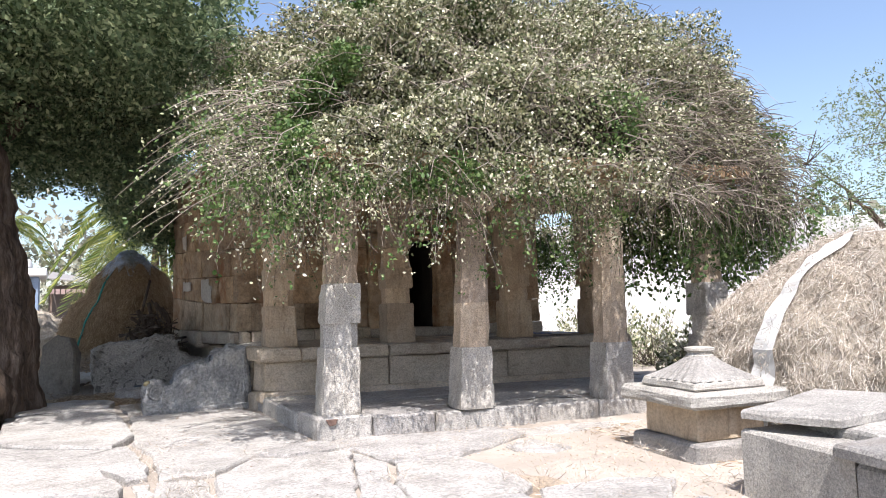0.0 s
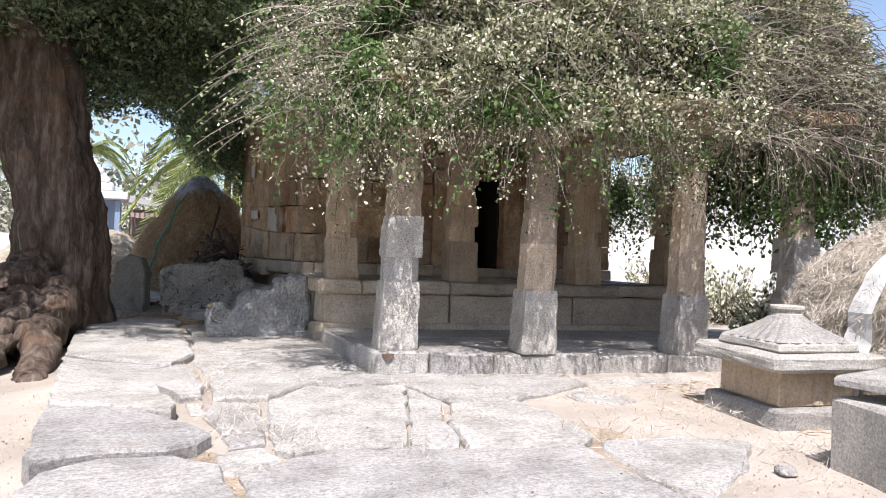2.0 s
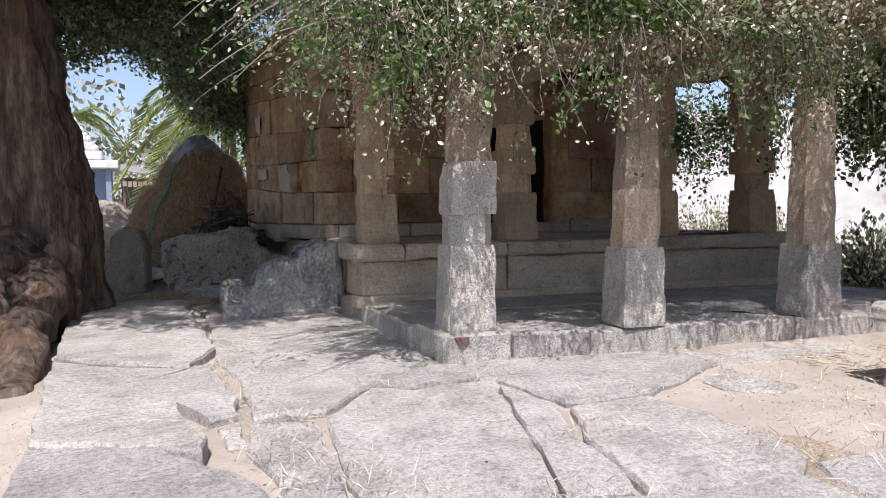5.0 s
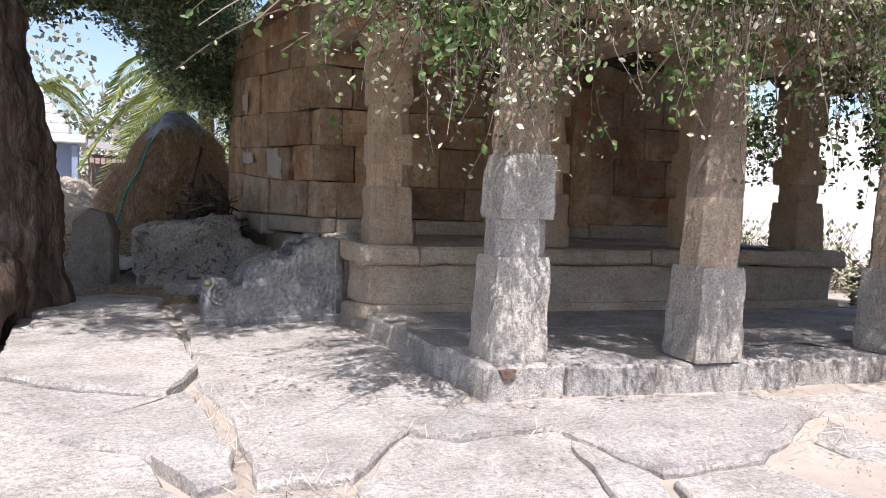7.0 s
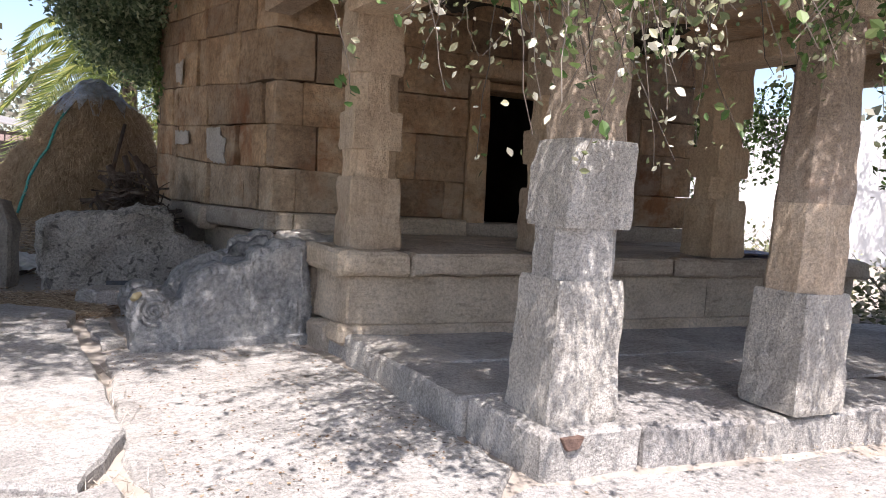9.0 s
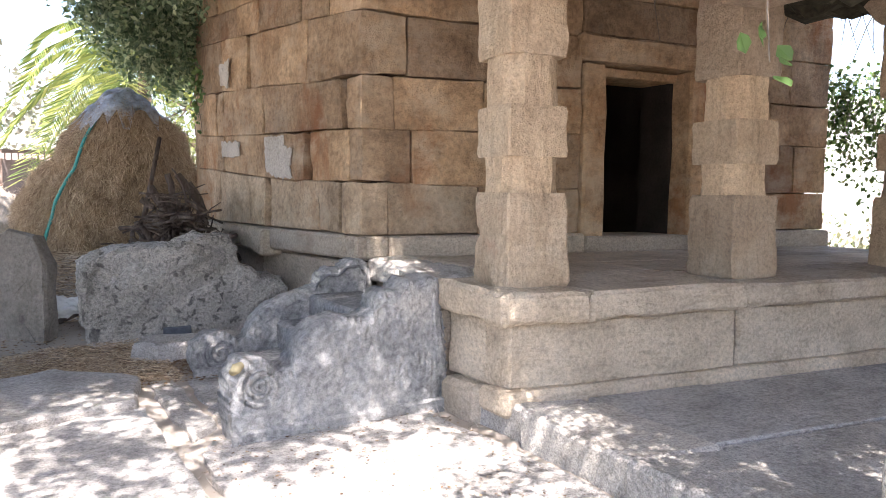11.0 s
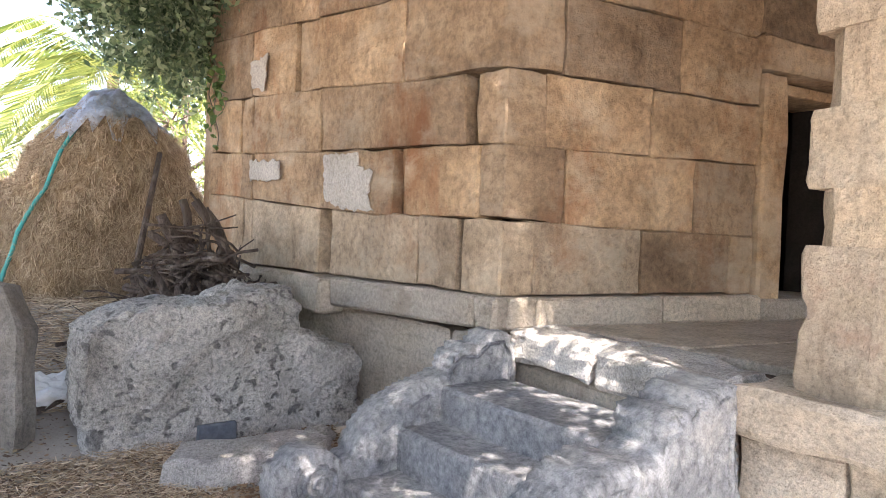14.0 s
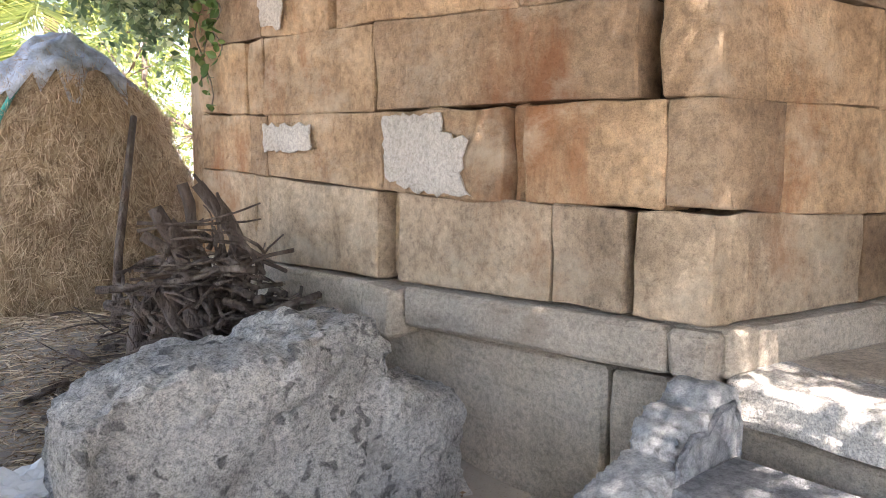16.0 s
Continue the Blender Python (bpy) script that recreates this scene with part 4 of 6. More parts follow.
def build_altar():
    a = empty("stone_altar", (3.08, -2.6, -0.03), "small square granite altar with a fluted cushion top", "altar")
    r = Matrix.Rotation(radians(-10), 4, "Z")

    def add(name, bm, mat):
        ob = obj(name, bm, mat, a)
        return ob

    add("base", hewn([(0.0, 0.5, 0.5, 0, 0), (0.2, 0.49, 0.49, 0, 0)], 4, 45, 0.025, 0.014, 3, 2), GREYGRANITE)
    add("die", hewn([(0.2, 0.39, 0.39, 0, 0), (0.52, 0.385, 0.385, 0, 0)], 4, 45, 0.015, 0.008, 3, 4), PILLARTAN)
    add("die_panel", box(-0.05, 0.05, -0.405, -0.37, 0.21, 0.51, 0.008), PILLARTAN)
    add("slab", hewn([(0.52, 0.57, 0.57, 0, 0), (0.66, 0.56, 0.56, 0, 0)], 4, 45, 0.03, 0.014, 4, 6), GREYGRANITE)
    add("cornice", hewn([(0.66, 0.42, 0.42, 0, 0), (0.745, 0.4, 0.4, 0, 0)], 4, 45, 0.02, 0.008, 3, 8), GREYGRANITE)
    bm = bmesh.new()
    rings = []
    for k in range(9):
        s = k / 8
        rad = 0.14 + 0.25 * (1 - s) ** 1.15
        z = 0.745 + 0.2 * s
        ring = []
        for i in range(96):
            t = 2 * math.pi * i / 96
            sq = 1 / max(abs(math.cos(t)), abs(math.sin(t)))
            w = rad * ((1 - s) * min(sq, 1.36) + s) * (1 + 0.035 * math.cos(t * 24) * (1 - 0.4 * s))
            ring.append(bm.verts.new((w * math.cos(t), w * math.sin(t), z)))
        rings.append(ring)
    for lo, hi in zip(rings, rings[1:]):
        for i in range(96):
            bm.faces.new((lo[i], lo[(i + 1) % 96], hi[(i + 1) % 96], hi[i]))
    bm.faces.new(rings[-1])
    add("fluted_cushion", bm, GREYGRANITE)
    add("knob", hewn([(0.93, 0.14, 0.14, 0, 0), (0.965, 0.135, 0.135, 0, 0), (0.97, 0.12, 0.12, 0, 0), (1.0, 0.12, 0.12, 0, 0), (1.005, 0.145, 0.145, 0, 0), (1.035, 0.145, 0.145, 0, 0), (1.04, 0.11, 0.11, 0, 0)], 24, 0, 0.004, 0.003, 1, 3), GREYGRANITE)
    a.rotation_euler = (0, 0, radians(-10))


build_altar()


def build_trough():
    t = empty("stone_block_stack", (2.7, -4.6, -0.03), "grey granite block with loose flat slabs laid on top", "stone block")
    rng = random.Random(3)
    for name, c, seed in (("block", [(2.0, -3.86), (1.72, -4.85), (2.9, -5.1), (3.2, -4.1)], 1),):
        bm = prism(c, -0.05, 0.5, 0.03, 0.015, 0.25, seed)
        under(obj(name, bm, GREYGRANITE), t)
    under(obj("block", prism([(1.7, -4.87), (1.45, -5.8), (2.7, -6.1), (2.88, -5.12)], -0.05, 0.47, 0.03, 0.015, 0.25, 4), GREYGRANITE), t)
    under(obj("loose_stone", prism([(2.3, -4.2), (2.1, -4.8), (2.6, -4.95), (2.8, -4.3)], 0.5, 0.57, 0.02, 0.03, 0.15, 6), GREYGRANITE), t)
    s = under(obj("top_slab", prism([(1.97, -3.9), (2.1, -4.55), (3.5, -4.55), (3.3, -3.65)], 0.58, 0.665, 0.025, 0.03, 0.2, 8, 0.02), GREYGRANITE), t)
    under(obj("top_slab", prism([(1.72, -4.72), (1.5, -5.6), (2.6, -5.9), (2.85, -4.85)], 0.48, 0.56, 0.025, 0.03, 0.2, 9), GREYGRANITE), t)


build_trough()


# ---- straw heaps ----
def heap(name, c, rx, ry, h, z0, mat, fib, label, seed, power=2.2, fibres=9000, length=0.16, off=(0, 0)):
    e = empty(name, (c[0], c[1], z0), label, "straw heap")

    def surface(u, v):
        s = math.sin(v)
        k = (abs(math.cos(v)) ** (2 / power))
        r = abs(s) ** (2 / power)
        p = Vector((c[0] + off[0] * k + rx * r * math.cos(u), c[1] + off[1] * k + ry * r * math.sin(u), z0 + h * k))
        return p

    def skin(u, v, lift=0.0):
        """The lumpy outer face, combed by small furrows down the slope."""
        p = surface(u, v)
        nn = (p - Vector((c[0], c[1], z0 + h * 0.2))).normalized()
        furrow = 0.03 * noise.noise(Vector((u * 9, v * 1.5, seed))) + 0.05 * noise.fractal(p * 4.5, 1, 2, 3)
        return p + nn * (lift + furrow + 0.16 * noise.fractal(p * 1.3 + Vector((seed, seed * 1.7, -seed)), 1, 2, 4))

    bm = bmesh.new()
    nu, nv = 144, 48
    rows = []
    for j in range(nv + 1):
        v = 0.5 * math.pi * j / nv
        rows.append([bm.verts.new(skin(2 * math.pi * i / nu, max(v, 0.02))) for i in range(nu)])
    for a, b in zip(rows, rows[1:]):
        for i in range(nu):
            bm.faces.new((a[i], b[i], b[(i + 1) % nu], a[(i + 1) % nu]))
    bm.faces.new(list(reversed(rows[0])))
    bmesh.ops.recalc_face_normals(bm, faces=bm.faces[:])
    roughen(bm, 0.03, 6, seed, 0.015)
    under(obj("heap_body", bm, mat, smooth=True), e)
    rng = np.random.default_rng(seed)
    n = fibres
    pts, ax = np.empty((n, 3)), np.empty((n, 3))
    u, v = rng.uniform(0, 2 * math.pi, n), np.arccos(rng.uniform(0, 0.98, n))
    for i in range(n):
        p = surface(u[i], v[i])
        q = surface(u[i], v[i] + 0.05)
        d = (q - p).normalized() + Vector(rng.normal(0, 0.75, 3))
        pn = skin(u[i], v[i], rng.uniform(-0.02, 0.05))
        pts[i], ax[i] = pn, d.normalized() * length * rng.uniform(0.4, 1.2)
    ay = np.cross(ax, unit(rng, n))
    ay /= np.linalg.norm(ay, axis=1)[:, None]
    ob = quads("loose_straw", pts, ax, ay * 0.0032, fib, e)
    ob["kind"] = "stuff"
    return skin


left_skin = heap("straw_heap", (-1.1, 11.05), 1.5, 1.4, 2.36, 0.45, OLDSTRAW, OLDFIBRE, "tall brown straw heap capped with a tarpaulin, behind firewood", 5, 1.62, 80000, 0.13, (0.15, -0.55))
heap("straw_heap", (-3.6, 13.2), 2.2, 1.8, 1.5, 0.2, STRAW, FIBRE, "low sunlit pale straw heap behind the tall one", 15, 2.0, 6000, 0.15)
right_skin = heap("straw_heap", (6.4, -3.2), 3.0, 2.4, 2.25, -0.05, STRAW, FIBRE, "broad sunlit straw heap bound with a white cloth strip", 7, 2.3, 130000, 0.11)


def cover(name, surface, u0, u1, v0, v1, mat, label, category, lift=0.03, nu=20, nv=8, ragged=0.0, seed=0):
    bm = bmesh.new()
    rng = random.Random(seed)
    rows = []
    for j in range(nv + 1):
        row = []
        for i in range(nu + 1):
            edge = 1 + (rng.uniform(-ragged, ragged) if j == nv else 0)
            p = surface(u0 + (u1 - u0) * i / nu, v0 + (v1 - v0) * j / nv * edge)
            p.z += lift + 0.04 * noise.noise(p * 3)
            p += Vector((noise.noise(p * 4), noise.noise(p * 4 + Vector((7, 0, 0))), 0)) * 0.03
            row.append(bm.verts.new(p))
        rows.append(row)
    for a, b in zip(rows, rows[1:]):
        for i in range(nu):
            bm.faces.new((a[i], b[i], b[i + 1], a[i + 1]))
    bmesh.ops.solidify(bm, geom=bm.faces[:], thickness=0.012)
    return tagged(obj(name, bm, mat, smooth=True), label, category)


cover("tarpaulin", left_skin, 0, 2 * math.pi, 0.03, 0.52, TARP, "crumpled blue and white tarpaulin over the heap top", "tarpaulin", 0.12, 48, 8, 0.25, 3)
bm = bmesh.new()
strip = []
for k in range(25):
    v = 0.1 + 1.42 * k / 24
    row = []
    for w in (-0.055, 0.055):
        row.append(bm.verts.new(right_skin(radians(174) + w, v, 0.08)))
    strip.append(row)
for a, b in zip(strip, strip[1:]):
    bm.faces.new((a[0], a[1], b[1], b[0]))
bmesh.ops.solidify(bm, geom=bm.faces[:], thickness=0.02)
bmesh.ops.recalc_face_normals(bm, faces=bm.faces[:])
tagged(obj("cloth_strip", bm, WHITECLOTH), "long white cloth strip laid over the straw heap", "cloth strip")
tagged(tubes("rope", [[(left_skin(radians(228), 0.15 + 1.2 * k / 14, 0.05), 0.022) for k in range(15)]], TEAL, None, 6), "teal plastic rope tied over the straw heap", "rope")
tagged(tubes("wooden_pole", [[((-1.08, 8.85, 0.5), 0.036), ((-0.93, 9.2, 1.2), 0.034), ((-0.62, 9.72, 2.3), 0.028)]], BRANCHWOOD, None, 7), "thin grey wooden pole leaning on the straw heap", "pole")


# ---- firewood ----
def build_firewood():
    rng = random.Random(21)
    pile = empty("firewood_pile", (-0.7, 7.7, 0.35), "tangled pile of dry crooked branches", "firewood")
    for i in range(470):
        t = rng.random()
        a = Vector((rng.gauss(-0.72, 0.33), rng.uniform(7.15, 8.5), 0)) if i % 5 else Vector((rng.uniform(-0.6, -0.1), rng.uniform(6.95, 7.6), 0))
        h = 1.1 * math.exp(-((a.x + 0.78) / 0.55) ** 2) * math.exp(-((a.y - 7.9) / 0.8) ** 2)
        a.z = 0.4 + h * rng.uniform(0.1, 1.1)
        az = rng.uniform(0, math.tau)
        tilt = rng.uniform(-0.35, 0.5)
        if rng.random() < 0.07:
            tilt = rng.uniform(0.8, 1.4)
        d = Vector((math.cos(az) * math.cos(tilt), math.sin(az) * math.cos(tilt), math.sin(tilt)))
        ln = rng.uniform(0.3, 0.8) * (0.85 if abs(tilt) > 0.7 else 1)
        r = rng.choice((0.007, 0.009, 0.011, 0.014, 0.018, 0.024, 0.04 if tilt > 0.7 else 0.024))
        bend = Vector((rng.uniform(-1, 1), rng.uniform(-1, 1), rng.uniform(-0.6, 0.6))) * 0.2
        line = []
        for k in range(6):
            s = k / 5 - 0.5
            p = a + d * ln * s + bend * (0.25 - s * s) * 2 + Vector((rng.uniform(-1, 1), rng.uniform(-1, 1), rng.uniform(-1, 1))) * 0.012
            p.x = min(p.x, flank_x(p.y) - 0.2)
            p.z = max(p.z, 0.3)
            line.append((p, r * (1.1 - 0.55 * k / 5)))
        tubes("branch", [line], BRANCHWOOD, pile, 6)
    for base, top, r in (((-1.05, 7.75, 0.55), (-0.95, 8.0, 1.6), 0.07), ((-0.75, 7.8, 0.6), (-0.85, 8.1, 1.5), 0.065), ((-0.55, 8.0, 0.6), (-0.5, 8.25, 1.65), 0.06), ((-0.95, 7.5, 0.5), (-0.7, 7.7, 1.3), 0.05), ((-1.2, 7.9, 0.5), (-0.8, 8.1, 1.75), 0.055), ((-0.4, 7.9, 0.6), (-0.6, 8.2, 1.75), 0.07), ((-0.7, 7.6, 0.6), (-1.15, 7.8, 1.45), 0.055)):
        b, t = Vector(base), Vector(top)
        line = [(b.lerp(t, k / 10) + Vector((0.11 * math.sin(k * 0.7 + r * 50), 0.05 * math.cos(k), 0)), r * (1 - 0.35 * k / 10) * rng.uniform(0.9, 1.12)) for k in range(11)]
        tubes("branch", [line], BRANCHWOOD, pile, 8)
    for i in range(9):
        x = -1.75 + 0.12 * i
        tubes("branch", [[((x - 0.35, 6.9 + 0.1 * i, 0.25 + 0.05 * i), 0.03), ((x, 7.05, 0.36 + 0.03 * i), 0.028), ((x + 0.4, 7.2, 0.32 + 0.05 * i), 0.02)]], BRANCHWOOD, pile, 6)


build_firewood()


# ---- big tree ----
def build_tree():
    tree = empty("old_tree", (-3.35, 4.5, -0.1), "old broad tree with furrowed trunk and knotted roots", "tree")
    bm = bmesh.new()
    rings = []
    N = 28
    for z, x, y, r in ((-0.15, -3.5, 4.4, 0.78), (0.1, -3.47, 4.42, 0.74), (0.35, -3.43, 4.45, 0.69), (0.7, -3.38, 4.48, 0.64), (1.2, -3.37, 4.5, 0.6), (1.8, -3.42, 4.5, 0.57), (2.5, -3.55, 4.5, 0.57), (3.1, -3.68, 4.5, 0.6), (3.8, -3.8, 4.5, 0.58), (4.8, -3.9, 4.6, 0.44), (5.8, -3.9, 4.8, 0.3)):
        ring = []
        for i in range(N):
            t = math.tau * i / N
            flute = 1 + 0.11 * math.sin(t * 5 + 0.6) * (1 if z > 0.5 else 1.7) + 0.05 * math.sin(t * 9 + z)
            ring.append(bm.verts.new((x + r * flute * math.cos(t), y + r * flute * math.sin(t), z)))
        rings.append(ring)
    for a, b in zip(rings, rings[1:]):
        for i in range(N):
            bm.faces.new((a[i], a[(i + 1) % N], b[(i + 1) % N], b[i]))
    bm.faces.new(rings[-1])
    bmesh.ops.triangulate(bm, faces=bm.faces[:])
    for _ in range(3):
        bmesh.ops.subdivide_edges(bm, edges=[e for e in bm.edges if e.calc_length() > 0.1], cuts=1)
        bmesh.ops.triangulate(bm, faces=bm.faces[:])
    under(obj("trunk", roughen(bm, 0.08, 2.4, 3, 0.025), BARK, smooth=True), tree)
    rng = random.Random(6)
    for i, (dx, dy, ln, r, h) in enumerate(((0.1, -1.0, 2.9, 0.3, 0.75), (-0.15, -1.0, 3.2, 0.26, 0.8), (-0.4, -0.9, 2.9, 0.3, 0.9), (-0.75, -0.7, 2.4, 0.28, 0.8), (-1.0, -0.1, 1.6, 0.26, 0.7), (-0.25, -1.0, 2.2, 0.34, 1.0), (0.0, -1.0, 2.0, 0.28, 0.75), (-0.55, -0.85, 2.0, 0.32, 1.0), (0.9, 0.5, 0.6, 0.2, 0.5))):
        d = Vector((dx, dy, 0)).normalized()
        line = []
        for k in range(26):
            s = k / 25
            p = Vector((-3.5, 4.3, 0)) + d * (0.35 + ln * s) + Vector((rng.uniform(-1, 1), rng.uniform(-1, 1), 0)) * 0.035
            p += Vector((0.12 * math.sin(s * 9 + i * 2), 0, 0))
            p.z = h * (1 - s) ** 1.25 - 0.1 + 0.05 * math.sin(s * 13 + i)
            p.x = min(p.x, -3.3)
            line.append((p, r * (1 - 0.6 * s) * rng.uniform(0.75, 1.25)))
        ob = tubes("root", [line], BARK, tree, 14)
        bm = bmesh.new()
        bm.from_mesh(ob.data)
        roughen(bm, 0.07, 4.5, i, 0.02).to_mesh(ob.data)
        bm.free()
    for k in range(26):
        y = rng.uniform(1.8, 4.0)
        x = -3.4 - rng.uniform(0, 0.28) * (4.2 - y) - rng.uniform(0, 0.5)
        z = max(0.05, 0.1 + 0.33 * (y - 1.6) * rng.uniform(0.5, 1.0))
        bm = bmesh.new()
        bmesh.ops.create_icosphere(bm, subdivisions=3, radius=rng.uniform(0.1, 0.2))
        for v in bm.verts:
            v.co = Vector((v.co.x * 0.9, v.co.y * 1.3, v.co.z)) + Vector((x, y, z))
        under(obj("burl", roughen(bm, 0.09, 5, x * 3), BARK, smooth=True), tree)
    for tip, start, r in (((-6.9, 3.2, 6.2), (-3.8, 4.5, 3.8), 0.28), ((-1.2, 6.8, 5.8), (-3.8, 4.6, 4.0), 0.24), ((-3.0, 8.5, 7.2), (-3.9, 4.7, 4.6), 0.22), ((-5.5, 7.5, 7.7), (-3.9, 4.7, 5.0), 0.22), ((-2.4, 3.0, 6.6), (-3.85, 4.5, 4.4), 0.18), ((-5.2, 1.2, 5.8), (-3.8, 4.4, 4.0), 0.2)):
        a, b = Vector(start), Vector(tip)
        line = [(a.lerp(b, k / 7) + Vector((0.15 * math.sin(k * 1.7), 0.15 * math.cos(k * 1.3), 0.25 * math.sin(k / 7 * math.pi))), r * (1 - 0.8 * k / 7)) for k in range(8)]
        tubes("limb", [line], BARK, tree, 8)
    g = np.random.default_rng(31)
    cents = []
    # the flat blobs near z 5 are added to shade court and flank wall
    blobs = [(-6.6, 2.6, 5.0, 2.2, 1.7), (-5.2, 1.6, 4.5, 1.5, 1.0), (-4.2, 3.2, 5.4, 1.8, 1.4), (-5.4, 5.4, 6.0, 2.5, 2.0), (-3.2, 6.0, 5.2, 2.2, 1.6), (-2.4, 4.6, 6.6, 1.7, 1.6), (-1.7, 7.0, 5.3, 1.7, 1.3), (-0.9, 8.0, 4.7, 1.3, 1.1), (-3.4, 8.2, 6.2, 2.3, 1.9), (-3.2, 4.2, 7.6, 2.3, 1.5), (-6.2, 8.0, 5.0, 2.1, 1.7), (-2.5, 8.4, 5.3, 1.4, 0.9), (-4.6, 7.4, 4.2, 1.4, 0.8), (-0.55, 9.9, 3.9, 1.0, 0.95), (-5.6, 4.2, 4.0, 1.2, 0.7), (-7.8, 5.6, 4.8, 2.0, 2.0), (-1.6, 9.6, 5.8, 1.7, 1.5), (-0.4, 6.4, 6.2, 1.4, 1.1), (-4.6, 2.4, 6.6, 1.8, 1.3), (-2.0, 1.7, 5.3, 1.2, 0.6), (-1.5, 3.2, 5.3, 1.4, 0.65), (-0.7, 4.6, 5.6, 1.3, 0.6), (-2.6, 2.8, 5.4, 1.2, 0.6), (-1.0, 2.2, 5.6, 0.9, 0.5), (-1.9, 4.8, 5.2, 1.2, 0.6), (-1.5, 0.7, 5.5, 1.0, 0.5), (-2.9, 0.7, 5.5, 1.1, 0.5), (-0.7, 5.9, 5.1, 1.1, 0.6), (-1.1, 3.5, 5.0, 0.9, 0.4), (-2.0, 5.8, 4.7, 1.0, 0.5), (-0.75, 4.0, 5.2, 0.9, 0.45), (-0.7, 3.2, 5.4, 0.8, 0.4), (-0.6, 4.8, 4.8, 0.7, 0.4), (-0.95, 10.1, 4.3, 0.8, 0.75), (-0.3, 9.9, 3.75, 0.55, 0.85), (-0.5, 9.7, 4.7, 0.9, 0.7), (-0.05, 10.0, 4.3, 0.7, 0.8), (-1.5, 9.6, 4.5, 0.8, 0.6), (-0.75, 9.2, 4.6, 0.9, 0.55)]
    for x, y, z, r, h in blobs:
        n = int((240 if h <= 0.66 and x > -3 else 200 if y < 7.9 else 300 if x > -1.6 and 9.1 < y < 10.2 else 110) * r * r * h)
        d = unit(g, n) * (g.uniform(0.1, 1.0, n) ** 0.45)[:, None]
        cents.append(np.array((x, y, z)) + d * np.array((r, r, h)))
    sprigs = np.concatenate(cents)
    # feathery sprigs: many small leaflets along short drooping stalks
    k = 26
    n = len(sprigs)
    d = unit(g, n)
    d[:, 2] = d[:, 2] * 0.5 - 0.35
    s = g.uniform(-0.28, 0.28, (n, k))
    p = sprigs[:, None, :] + d[:, None, :] * s[:, :, None] + g.normal(0, 0.055, (n, k, 3))
    crown = leaves("crown", p.reshape(-1, 3), 0.046, TREELEAF, tree, 32, 0.45)
    crown["kind"] = "stuff"


build_tree()


# ---- creeper over the roof ----
def vine_point(rng, n):
    """Points in the outer shell of the mound over the roof."""
    out = []
    while sum(map(len, out)) < n:
        m = n
        d = unit(rng, m)
        d[:, 2] = np.abs(d[:, 2])
        keep = rng.random(m) < np.where(d[:, 1] > 0.35, 0.25, 1.0)
        d = d[keep]
        lump = np.array([noise.fractal(Vector(v) * 4.5, 1, 2, 4) for v in d])
        r = rng.uniform(0.78, 1.0, len(d)) ** 0.5 + 0.2 * lump
        dd = np.sign(d) * np.abs(d) ** 0.86
        p = np.stack([2.75 + np.where(dd[:, 0] > 0, 4.7, 3.75) * r * dd[:, 0], 0.9 + 2.5 * r * dd[:, 1], 2.62 + 3.25 * r * dd[:, 2]], 1)
        p[:, 1] -= 0.11 * (p[:, 0] - 2.5)
        low = np.where(p[:, 1] < 0.25, 2.3, np.where(p[:, 0] < 0.4, 3.35, 3.4))
        low = low + np.where(p[:, 0] < -0.6, 0.35 * (-0.6 - p[:, 0]), 0)
        p = p[p[:, 2] > low]
        p = p[(p[:, 0] > -0.2) | (rng.random(len(p)) < 0.6)]
        out.append(p)
    return np.concatenate(out)[:n]


